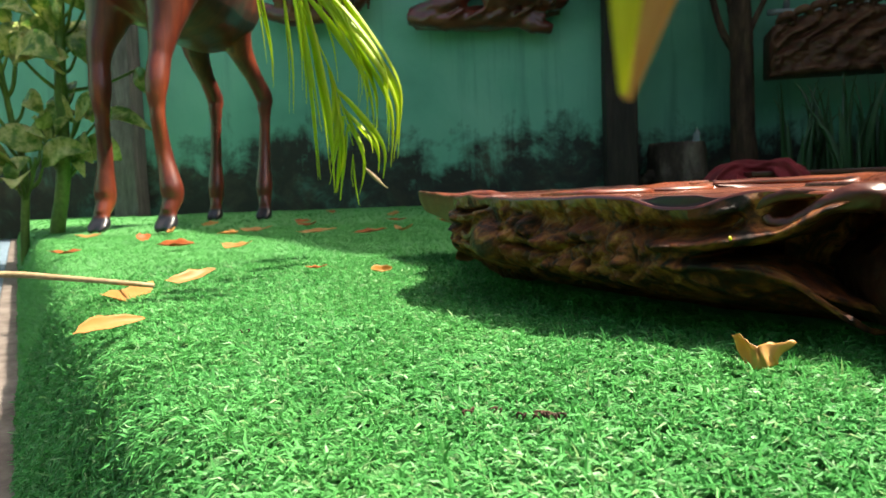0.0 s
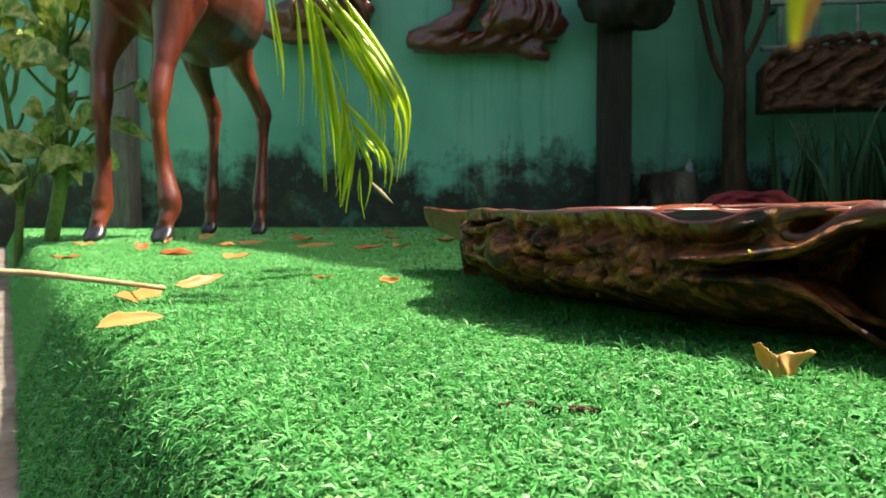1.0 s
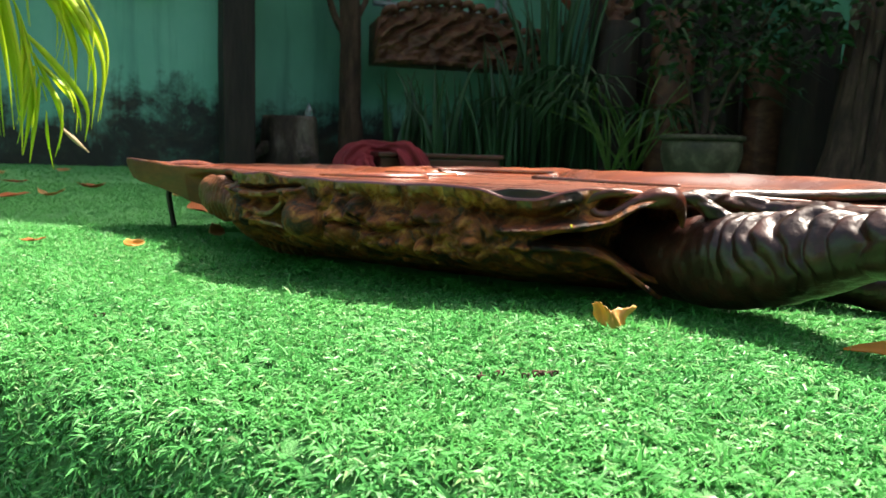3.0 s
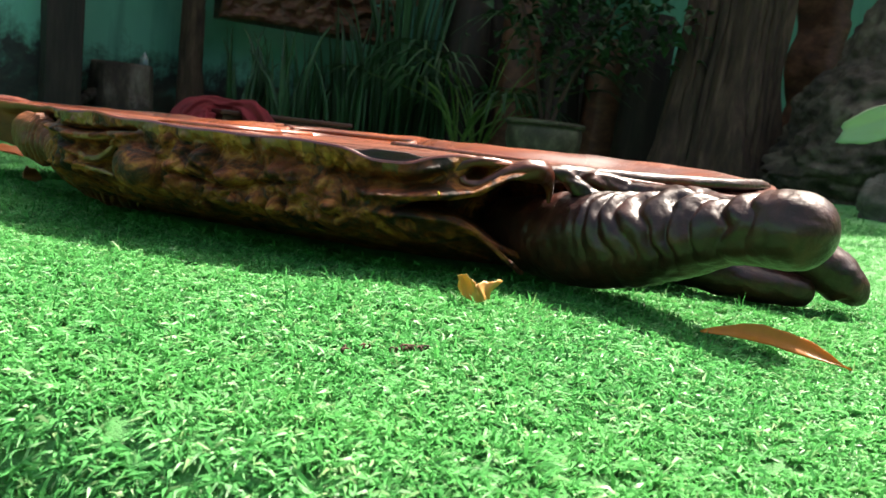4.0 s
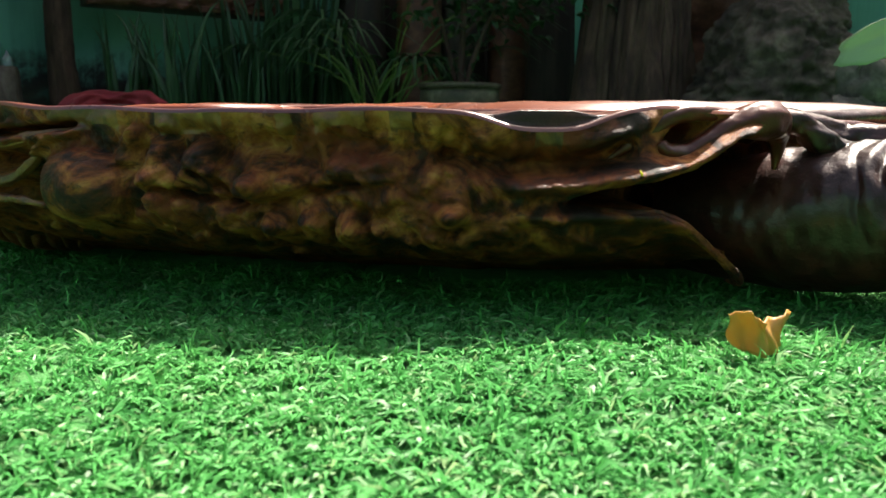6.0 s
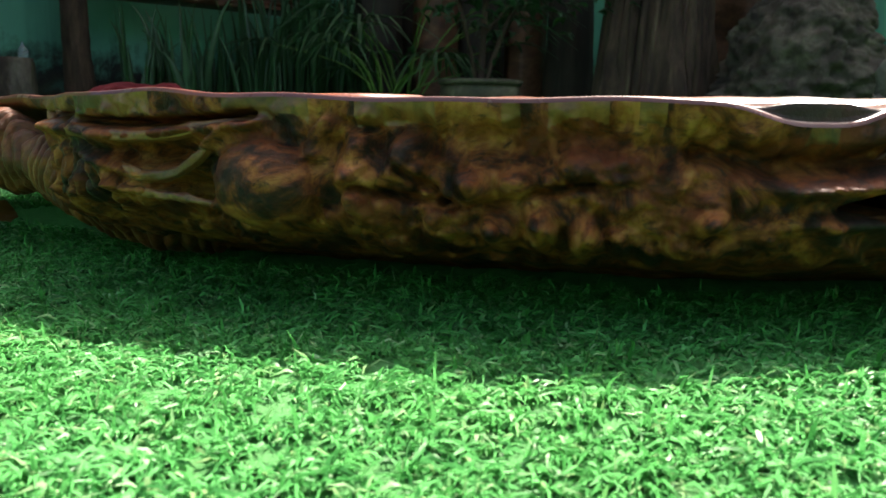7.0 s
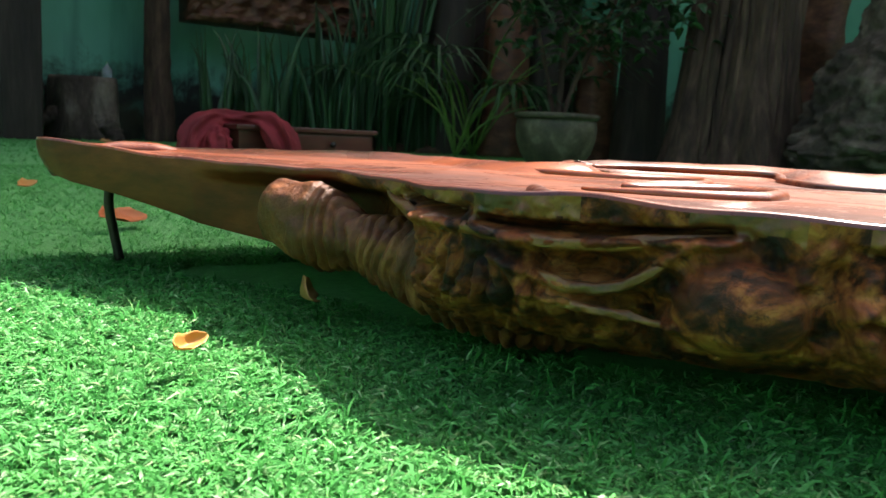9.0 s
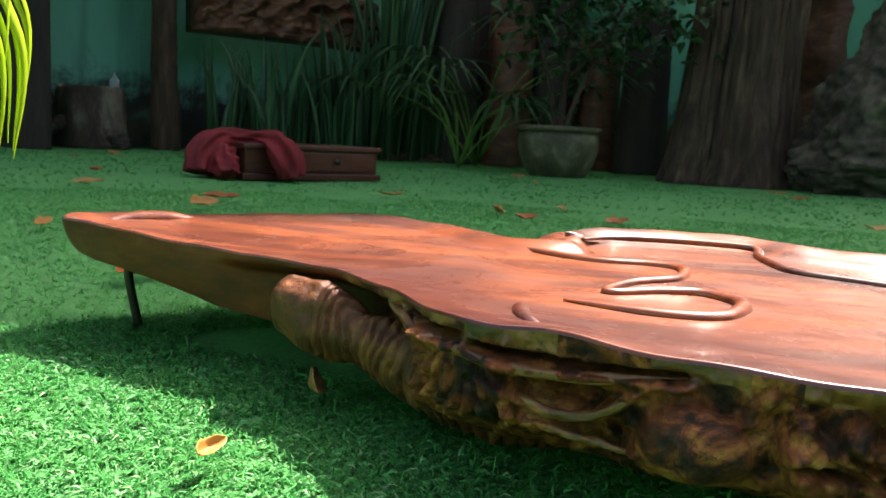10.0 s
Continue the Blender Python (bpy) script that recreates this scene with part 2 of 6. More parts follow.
def teal_wall():
    m, nt, b = material("stained_teal_plaster")
    tc = nt.nodes.new("ShaderNodeTexCoord")
    v = tc.outputs["Object"]
    sep = nt.nodes.new("ShaderNodeSeparateXYZ")
    nt.links.new(v, sep.inputs[0])
    mold = cloud(nt, v, 2.6, 9, 0.72, 0.3)
    patch = cloud(nt, v, 0.9, 5, 0.6, 0.4)
    streak = cloud(nt, place(nt, (5, 5, 0.35)), 1.6, 7, 0.65)
    fine = cloud(nt, v, 26, 6, 0.7)
    paint = ramp(nt, patch, [(0.3, (0.075, 0.28, 0.20)), (0.5, (0.11, 0.36, 0.26)), (0.7, (0.17, 0.43, 0.32))])
    paint = mixed(nt, ramp(nt, streak, [(0.52, (0, 0, 0)), (0.72, (0.55, 0.55, 0.55))]), paint, (0.035, 0.15, 0.115))
    # rising damp: black mould over the plinth, its upper line broken by noise
    lift = nt.nodes.new("ShaderNodeMath")
    lift.operation = "MULTIPLY_ADD"
    lift.inputs[1].default_value = -1.35
    nt.links.new(mold, lift.inputs[0])
    nt.links.new(sep.outputs["Z"], lift.inputs[2])
    lift2 = nt.nodes.new("ShaderNodeMath")
    lift2.operation = "MULTIPLY_ADD"
    lift2.inputs[1].default_value = -0.5
    nt.links.new(streak, lift2.inputs[0])
    nt.links.new(lift.outputs[0], lift2.inputs[2])
    rng = node(nt, "ShaderNodeMapRange")
    rng.inputs["From Min"].default_value, rng.inputs["From Max"].default_value = -0.36, -0.60
    nt.links.new(lift2.outputs[0], rng.inputs["Value"])
    moldcol = ramp(nt, fine, [(0.35, (0.005, 0.0045, 0.003)), (0.6, (0.011, 0.009, 0.005)), (0.78, (0.04, 0.033, 0.018))])
    # the mould is broken by paint that still shows, and by bare brownish plaster low down
    island = ramp(nt, cloud(nt, v, 3.8, 8, 0.7, 0.5), [(0.36, (0.72, 0.72, 0.72)), (0.44, (0.95, 0.95, 0.95)), (0.52, (1, 1, 1))])
    bare = ramp(nt, cloud(nt, v, 2.1, 6, 0.65, 0.4), [(0.52, (0, 0, 0)), (0.64, (0.85, 0.85, 0.85))])
    moldcol = mixed(nt, bare, moldcol, (0.040, 0.034, 0.019))
    cover = nt.nodes.new("ShaderNodeMath")
    cover.operation = "MULTIPLY"
    nt.links.new(rng.outputs["Result"], cover.inputs[0])
    nt.links.new(island, cover.inputs[1])
    c = mixed(nt, cover.outputs[0], paint, moldcol)
    nt.links.new(c, b.inputs["Base Color"])
    b.inputs["Roughness"].default_value = 0.62
    bumped(nt, b, fine, 0.35, 0.004)
    return m


def turf_blade(name, stops):
    m, nt, b = material(name)
    info = nt.nodes.new("ShaderNodeNewGeometry")
    v = place(nt, (1, 1, 1))
    big = cloud(nt, v, 5, 4)
    c = ramp(nt, info.outputs["Random Per Island"], stops)
    c = mixed(nt, ramp(nt, big, [(0.35, (0, 0, 0)), (0.7, (0.35, 0.35, 0.35))]), c, (0.11, 0.38, 0.09))
    nt.links.new(c, b.inputs["Base Color"])
    b.inputs["Roughness"].default_value = 0.38
    b.inputs["Specular IOR Level"].default_value = 0.2
    tr = nt.nodes.new("ShaderNodeBsdfTranslucent")
    nt.links.new(c, tr.inputs["Color"])
    mx = nt.nodes.new("ShaderNodeMixShader")
    mx.inputs[0].default_value = 0.35
    nt.links.new(b.outputs[0], mx.inputs[1])
    nt.links.new(tr.outputs[0], mx.inputs[2])
    nt.links.new(mx.outputs[0], nt.nodes["Material Output"].inputs["Surface"])
    return m


def statue_wood():
    m, nt, b = material("glossy_statue_wood")
    tc = nt.nodes.new("ShaderNodeTexCoord")
    sep = nt.nodes.new("ShaderNodeSeparateXYZ")
    nt.links.new(tc.outputs["Object"], sep.inputs[0])
    a = cloud(nt, place(nt, (6, 6, 1.2)), 2.5, 6, 0.6, 0.8)
    f = cloud(nt, place(nt, (40, 40, 5)), 3, 5, 0.6)
    c = ramp(nt, a, [(0.3, (0.045, 0.009, 0.006)), (0.52, (0.11, 0.020, 0.009)), (0.72, (0.22, 0.045, 0.015))])
    c = mixed(nt, ramp(nt, f, [(0.5, (0, 0, 0)), (0.75, (0.5, 0.5, 0.5))]), c, (0.08, 0.016, 0.009))
    hoof = node(nt, "ShaderNodeMapRange")
    hoof.inputs["From Min"].default_value, hoof.inputs["From Max"].default_value = 0.056, 0.048
    nt.links.new(sep.outputs["Z"], hoof.inputs["Value"])
    c = mixed(nt, hoof.outputs["Result"], c, (0.012, 0.012, 0.015))
    nt.links.new(c, b.inputs["Base Color"])
    b.inputs["Roughness"].default_value = 0.42
    b.inputs["Specular IOR Level"].default_value = 0.35
    b.inputs["Coat Weight"].default_value = 0.45
    b.inputs["Coat Roughness"].default_value = 0.12
    bumped(nt, b, f, 0.15, 0.002)
    return m


def plain(name, col, rough=0.5, metal=0.0, var=0.25, scale=20):
    m, nt, b = material(name)
    n = cloud(nt, place(nt), scale, 5)
    c = ramp(nt, n, [(0.3, tuple(x * (1 - var) for x in col)), (0.7, tuple(min(1, x * (1 + var)) for x in col))])
    nt.links.new(c, b.inputs["Base Color"])
    b.inputs["Roughness"].default_value, b.inputs["Metallic"].default_value = rough, metal
    bumped(nt, b, n, 0.1, 0.002)
    return m


SAPWOOD = sapwood()
LIPWOOD = rough_surface("dark_red_varnished_lip", (0.030, 0.008, 0.005), (0.085, 0.020, 0.010), (0.17, 0.050, 0.024), 22, 0.28, 0.3, 0.002)
PROW = rough_surface("varnished_prow_wood", (0.040, 0.008, 0.004), (0.12, 0.024, 0.008), (0.21, 0.052, 0.019), 9, 0.42, 0.25, 0.002, (1.6, 0.6, 3), spec=0.25)
KNUCKLE = rough_surface("varnished_knuckle_wood", (0.018, 0.006, 0.003), (0.12, 0.036, 0.012), (0.32, 0.12, 0.045), 46, 0.42, 0.7, 0.002, spec=0.3)
TOPWOOD, BURL, ROOT, TEAL, BLADE, STATUE = polished_wood(), burl_wood(), dark_root_wood(), teal_wall(), turf_blade("turf_blade", [(0.0, (0.014, 0.11, 0.024)), (0.3, (0.050, 0.245, 0.062)), (0.65, (0.098, 0.385, 0.110)), (0.88, (0.135, 0.45, 0.145)), (0.94, (0.21, 0.33, 0.14)), (1.0, (0.32, 0.55, 0.30))]), statue_wood()
MATTED = turf_blade("matted_turf_blade", [(0.0, (0.056, 0.245, 0.066)), (0.5, (0.088, 0.32, 0.094)), (1.0, (0.13, 0.41, 0.13))])
TURF_BASE = rough_surface("turf_backing", (0.060, 0.245, 0.062), (0.095, 0.34, 0.097), (0.125, 0.42, 0.125), 160, 0.8, 0.8, 0.004)
CARVED = rough_surface("carved_red_wood", (0.040, 0.008, 0.005), (0.13, 0.022, 0.012), (0.25, 0.050, 0.024), 5, 0.3, 0.4, 0.01, (1, 1, 3))
CARVED.node_tree.nodes["Principled BSDF"].inputs["Coat Weight"].default_value = 0.7
CARVED.node_tree.nodes["Principled BSDF"].inputs["Coat Roughness"].default_value = 0.15
CARVED_DRY = rough_surface("carved_brown_wood", (0.035, 0.012, 0.007), (0.12, 0.042, 0.022), (0.26, 0.11, 0.06), 6, 0.55, 0.6, 0.01, (1, 1, 2))
BARK = rough_surface("bark", (0.022, 0.010, 0.007), (0.085, 0.044, 0.029), (0.19, 0.105, 0.072), 5, 0.85, 1.0, 0.02, (3, 3, 0.6))
ROCKROOT = rough_surface("weathered_root", (0.02, 0.015, 0.012), (0.10, 0.072, 0.052), (0.28, 0.21, 0.16), 5, 0.85, 1.0, 0.03)
STUMPWOOD = rough_surface("grey_stump", (0.010, 0.007, 0.005), (0.085, 0.060, 0.046), (0.34, 0.27, 0.22), 6, 0.85, 0.9, 0.015, (1, 1, 0.5))
DARKPOST = rough_surface("dark_timber", (0.010, 0.006, 0.005), (0.026, 0.016, 0.012), (0.055, 0.034, 0.025), 4, 0.75, 0.7, 0.01, (3, 3, 0.4))
GREYPOST = rough_surface("grey_timber", (0.06, 0.055, 0.050), (0.12, 0.113, 0.105), (0.21, 0.20, 0.185), 5, 0.85, 0.7, 0.01, (3, 3, 0.5))
CONCRETE = rough_surface("dirty_concrete", (0.07, 0.055, 0.045), (0.17, 0.14, 0.12), (0.26, 0.225, 0.20), 9, 0.9, 0.5, 0.004)
BLUEPAINT = rough_surface("flaking_blue_paint", (0.08, 0.11, 0.14), (0.16, 0.24, 0.31), (0.27, 0.33, 0.37), 14, 0.7, 0.4, 0.003)
SOIL = rough_surface("litter_soil", (0.03, 0.018, 0.011), (0.09, 0.05, 0.03), (0.20, 0.12, 0.07), 9, 0.95, 1.0, 0.02)
GLAZE = rough_surface("mossy_glazed_pot", (0.030, 0.022, 0.013), (0.10, 0.080, 0.045), (0.26, 0.22, 0.14), 7, 0.65, 0.5, 0.006)
CHESTWOOD = rough_surface("red_chest_wood", (0.040, 0.011, 0.008), (0.10, 0.026, 0.019), (0.18, 0.055, 0.042), 3, 0.3, 0.2, 0.003, (0.5, 3, 3))
STONE = rough_surface("grey_stone", (0.035, 0.035, 0.022), (0.12, 0.105, 0.085), (0.27, 0.23, 0.20), 9, 0.9, 0.9, 0.012)
# sheet of the unseen roof; what it lets through is tuned for the shaded back
def translucent_sheet():
    m, nt, b = material("shade_roofing")
    n = cloud(nt, place(nt, (1, 1, 1)), 3, 5, 0.6)
    c = ramp(nt, n, [(0.3, (0.052, 0.058, 0.051)), (0.7, (0.088, 0.098, 0.086))])
    tr = nt.nodes.new("ShaderNodeBsdfTranslucent")
    nt.links.new(c, tr.inputs["Color"])
    nt.links.new(c, b.inputs["Base Color"])
    mx = nt.nodes.new("ShaderNodeMixShader")
    mx.inputs[0].default_value = 0.7
    nt.links.new(b.outputs[0], mx.inputs[1])
    nt.links.new(tr.outputs[0], mx.inputs[2])
    nt.links.new(mx.outputs[0], nt.nodes["Material Output"].inputs["Surface"])
    return m


ROOFING = translucent_sheet()
ROOF_EDGE = rough_surface("roof_sheet", (0.05, 0.045, 0.04), (0.09, 0.08, 0.075), (0.13, 0.12, 0.11), 2, 0.8, 0.3, 0.01)
METAL = plain("grey_painted_steel", (0.30, 0.33, 0.35), 0.45, 0.3)
RUST = plain("red_oxide_pipe", (0.25, 0.055, 0.03), 0.6)
BLACKROD = plain("dark_iron_rod", (0.035, 0.026, 0.022), 0.5, 0.5)
CLOTH = rough_surface("dark_red_cloth", (0.075, 0.002, 0.005), (0.17, 0.005, 0.010), (0.27, 0.012, 0.02), 5, 0.75, 0.25, 0.004, fine=40)
DRYLEAF = leaf_surface("dry_leaf", [(0.24, 0.09, 0.02), (0.42, 0.18, 0.045), (0.50, 0.26, 0.08), (0.36, 0.21, 0.09)], 0.5, 0.35, 60)
ORANGELEAF = leaf_surface("orange_leaf", [(0.16, 0.07, 0.012), (0.38, 0.13, 0.012), (0.62, 0.21, 0.015), (0.72, 0.28, 0.03)], 0.4, 0.45, 120)
REDLEAF = leaf_surface("rust_leaf", [(0.22, 0.045, 0.012), (0.40, 0.10, 0.02), (0.30, 0.12, 0.04)], 0.5, 0.3, 50)
YELLOWLEAF = leaf_surface("yellow_leaf", [(0.45, 0.50, 0.02), (0.62, 0.62, 0.03), (0.70, 0.45, 0.04)], 0.45, 0.5, 40)
FROND = leaf_surface("fresh_frond", [(0.32, 0.48, 0.015), (0.48, 0.64, 0.025), (0.62, 0.74, 0.06)], 0.4, 0.55, 30)
SNAKE = leaf_surface("sansevieria_leaf", [(0.012, 0.035, 0.014), (0.025, 0.07, 0.025), (0.05, 0.11, 0.04)], 0.4, 0.15, 25, (1, 1, 4))
DARKLEAF = leaf_surface("shrub_leaf", [(0.015, 0.05, 0.018), (0.03, 0.085, 0.03), (0.07, 0.15, 0.06)], 0.35, 0.25, 20)
PALELEAF = leaf_surface("caladium_leaf", [(0.20, 0.27, 0.18), (0.27, 0.34, 0.25), (0.34, 0.41, 0.31)], 0.6, 0.30, 14, gloss=0.2)
STEM = rough_surface("green_stem", (0.05, 0.11, 0.02), (0.10, 0.20, 0.035), (0.18, 0.28, 0.06), 12, 0.5, 0.2, 0.003)
STRAW = rough_surface("pale_stalk", (0.26, 0.18, 0.09), (0.42, 0.31, 0.17), (0.55, 0.43, 0.26), 20, 0.6, 0.2, 0.001)
BROWNLEAF = leaf_surface("brown_leaf", [(0.14, 0.07, 0.018), (0.26, 0.13, 0.035), (0.20, 0.11, 0.04)], 0.5, 0.25, 60)
TANLEAF = leaf_surface("tan_leaf", [(0.36, 0.15, 0.025), (0.52, 0.26, 0.06), (0.62, 0.40, 0.14)], 0.5, 0.3, 90)
DEBRIS = rough_surface("dark_debris", (0.02, 0.010, 0.006), (0.05, 0.022, 0.012), (0.10, 0.045, 0.022), 90, 0.8, 0.5, 0.001)


def variegated():
    m, nt, b = material("variegated_leaf")
    v = place(nt, (1, 1, 1))
    n = cloud(nt, v, 16, 6, 0.7, 0.3)
    n2 = cloud(nt, v, 70, 4, 0.6)
    c = ramp(nt, n, [(0.36, (0.06, 0.17, 0.02)), (0.45, (0.14, 0.28, 0.035)), (0.51, (0.42, 0.48, 0.14)), (0.62, (0.66, 0.66, 0.30))])
    c = mixed(nt, ramp(nt, n2, [(0.5, (0, 0, 0)), (0.6, (0.4, 0.4, 0.4))]), c, (0.10, 0.24, 0.03))
    nt.links.new(c, b.inputs["Base Color"])
    b.inputs["Roughness"].default_value = 0.35
    tr = nt.nodes.new("ShaderNodeBsdfTranslucent")
    nt.links.new(c, tr.inputs["Color"])
    mx = nt.nodes.new("ShaderNodeMixShader")
    mx.inputs[0].default_value = 0.35
    nt.links.new(b.outputs[0], mx.inputs[1])
    nt.links.new(tr.outputs[0], mx.inputs[2])
    nt.links.new(mx.outputs[0], nt.nodes["Material Output"].inputs["Surface"])
    return m


VARIEGATED = variegated()


def clear_plastic():
    m, nt, b = material("clear_plastic")
    b.inputs["Base Color"].default_value = (0.75, 0.82, 0.85, 1)
    b.inputs["Roughness"].default_value = 0.12
    b.inputs["Transmission Weight"].default_value = 0.75
    b.inputs["IOR"].default_value = 1.3
    return m


PLASTIC = clear_plastic()


# ---- setting ----
EDGE, ALONG, OUT = np.array((-0.355, 0.658)), np.array((-0.5547, 0.8320)), np.array((-0.8320, -0.5547))
ROUND = 0.046     # radius of the turf's fold over the platform's edge
DROP = 0.145      # height of the platform over the kerb

tagged(put("ground", mesh_of("ground", [(-60, -60, -0.24), (60, -60, -0.24), (60, 60, -0.24), (-60, 60, -0.24)], [(0, 1, 2, 3)]), SOIL), "brown soil with litter outside the platform", "ground", kind="structure")


def edge_strip(name, s0, s1, z0, z1, mat, label, bevel=0.006):
    """A long bar beside the platform's edge, between two distances from it."""
    me = box_mesh(name, (-3.0, s0, z0), (7.0, s1, z1), bevel)
    ob = put(name, me, mat)
    m = Matrix(((ALONG[0], OUT[0], 0, EDGE[0]), (ALONG[1], OUT[1], 0, EDGE[1]), (0, 0, 1, 0), (0, 0, 0, 1)))
    ob.matrix_world = m
    return tagged(ob, label, "kerb", kind="structure")


edge_strip("kerb", -0.04, 0.045, -0.3, -DROP - 0.002, CONCRETE, "dirty grey concrete kerb beside the turf")
edge_strip("painted_kerb", 0.046, 0.115, -0.3, -DROP - 0.006, BLUEPAINT, "kerb strip with flaking pale blue paint")


def wall(name, lo, hi, mat, label):
    return tagged(put(name, box_mesh(name, lo, hi), mat), label, "wall", kind="structure")


WALL_A, WALL_B = 5.6, 6.2
wall("wall_north", (-6.0, WALL_A, -0.24), (0.86, WALL_A + 0.15, 3.6), TEAL, "teal painted plaster wall with black mould along its foot")
wall("wall_recess", (0.80, WALL_B, -0.24), (6.4, WALL_B + 0.15, 3.6), TEAL, "shaded teal plaster wall behind the plants")
wall("wall_return", (0.70, WALL_A + 0.152, -0.24), (0.798, WALL_B + 0.15, 3.6), TEAL, "short teal return wall behind the dark post")
# wall_east_low, wall_west and wall_south are out of view, added to keep out low skylight
wall("wall_east_low", (6.2, -4.0, -0.24), (6.4, 2.0, 3.0), TEAL, "unseen teal wall added to hold back low light from the east")
wall("wall_east", (6.2, 2.003, -0.24), (6.4, 6.198, 3.55), TEAL, "teal side wall under the roof")
wall("wall_west", (-6.15, -4.0, -0.24), (-6.003, 5.75, 3.0), TEAL, "unseen teal wall added to close the yard behind the plants")
wall("wall_south", (-6.0, -4.15, -0.24), (6.4, -4.003, 3.2), TEAL, "unseen teal wall added to close the yard behind the camera")

# unseen roof over the back of the yard, its slanting edge set by the shade
bm = bmesh.new()
ring = [(2.11, 1.71), (1.84, 2.20), (1.24, 3.00), (-0.06, WALL_A - 0.01), (0.9, WALL_A - 0.01), (0.9, WALL_B - 0.01), (6.19, WALL_B - 0.01), (6.9, 3.5), (6.9, 1.06), (3.91, 1.20), (2.76, 1.43)]
low = [bm.verts.new((x, y, 3.6)) for x, y in ring]
f = bm.faces.new(low)
bmesh.ops.recalc_face_normals(bm, faces=bm.faces)
tagged(put("roof", bm_mesh("roof", bm), ROOFING), "unseen translucent sheet roof shading the back of the yard", "roof", kind="structure")


# ---- turf ----
def lumps(x, y):
    return 0.0028 * np.sin(9.1 * x + 5.3 * y + 0.7) * np.sin(6.7 * y - 4.1 * x + 1.9) + 0.0016 * np.sin(23.0 * x - 11 * y) * np.sin(19.0 * y + 7 * x + 0.4)


def turf_point(q, w):
    """q metres along the edge, w across it (inside is negative, the fold begins at -0.090): place and normal."""
    start, steep = -0.090, radians(65)
    a = np.clip((w - start) / ROUND, 0, steep)
    hang = np.maximum(w - start - ROUND * steep, 0)
    s = np.minimum(w, start) + ROUND * np.sin(a) + hang * math.cos(steep)
    z = -ROUND * (1 - np.cos(a)) - hang * math.sin(steep)
    x = EDGE[0] + ALONG[0] * q + OUT[0] * s
    y = EDGE[1] + ALONG[1] * q + OUT[1] * s
    z = z + lumps(x, y)
    nrm = np.stack([OUT[0] * np.sin(a), OUT[1] * np.sin(a), np.cos(a)], -1)
    return np.stack([x, y, z], -1), nrm


turf = thing("turf_platform", "bright green artificial turf laid over a low platform", "artificial turf", kind="structure")
qs = np.concatenate([np.arange(-4.0, -0.8, 0.2), np.arange(-0.8, 2.0, 0.025), np.arange(2.0, 6.6, 0.1)])
ws = np.concatenate([np.arange(-9.0, -2.0, 0.5), np.arange(-2.0, -0.090, 0.025), np.linspace(-0.090, 0.092, 40)])
Q, W = np.meshgrid(qs, ws, indexing="ij")
P3, N3 = turf_point(Q.ravel(), W.ravel())
P3 -= N3 * 0.006
keep = (P3[:, 1] < 6.35) & (P3[:, 0] < 6.3)
nw = len(ws)
faces = []
for i in range(len(qs) - 1):
    for j in range(nw - 1):
        f = (i * nw + j, (i + 1) * nw + j, (i + 1) * nw + j + 1, i * nw + j + 1)
        if keep[list(f)].any():
            faces.append(f)
put("turf_sheet", mesh_of("turf_sheet", P3, faces), TURF_BASE, turf)

rng = np.random.default_rng(7)

# outline of the slab table's top, tip first, near flank next, then round its end and the far side
TOP = [(-.0565, 1.240), (-.052, 1.220), (-.037, 1.192), (-.010, 1.138), (.018, 1.07), (.036, 1.02), (.044, .975), (.043, .926), (.041, .895), (.03, .852), (.030, .81), (.042, .784),
       (.054, .743), (.069, .708), (.102, .647), (.135, .595), (.17, .547), (.205, .52), (.25, .495), (.295, .475), (.35, .50), (.44, .48), (.55, .46), (.615, .48)]
TOP += [(.64, .56), (.60, .67), (.515, .757), (.487, .848), (.489, .915), (.461, .981), (.408, 1.030), (.352, 1.030), (.315, 1.005), (.292, .985), (.274, 1.0), (.268, 1.03),
        (.277, 1.12), (.26, 1.214), (.2, 1.255), (.139, 1.279), (.083, 1.290), (.045, 1.315), (.0, 1.317), (-.030, 1.302), (-.046, 1.274)]
RIM = curve_points(TOP, 4000, True)
run = np.concatenate([[0], np.cumsum(np.linalg.norm(np.diff(RIM, axis=0), axis=1))])
stops = np.concatenate([np.arange(0, .20, .002), np.arange(.20, 1.0, .0010), np.arange(1.0, run[-1] + .0005, .0045)])
RIM = np.stack([np.interp(stops, run, RIM[:, 0]), np.interp(stops, run, RIM[:, 1])], 1)
NT = len(RIM)
CORE_A, CORE_B = np.array((.15, 1.06)), np.array((.46, .62))


def core_of(p):
    d = CORE_B - CORE_A
    k = np.clip(((p - CORE_A) @ d) / (d @ d), 0, 1)
    return CORE_A + k[:, None] * d


FOOT = core_of(RIM) + (RIM - core_of(RIM)) * 0.60


def inside(poly, x, y):
    ins = np.zeros(len(x), bool)
    px, py = poly[:, 0], poly[:, 1]
    qx, qy = np.roll(px, -1), np.roll(py, -1)
    for a, b, c, d in zip(px, py, qx, qy):
        hit = ((b > y) != (d > y)) & (x < (c - a) * (y - b) / (d - b + 1e-12) + a)
        ins ^= hit
    return ins


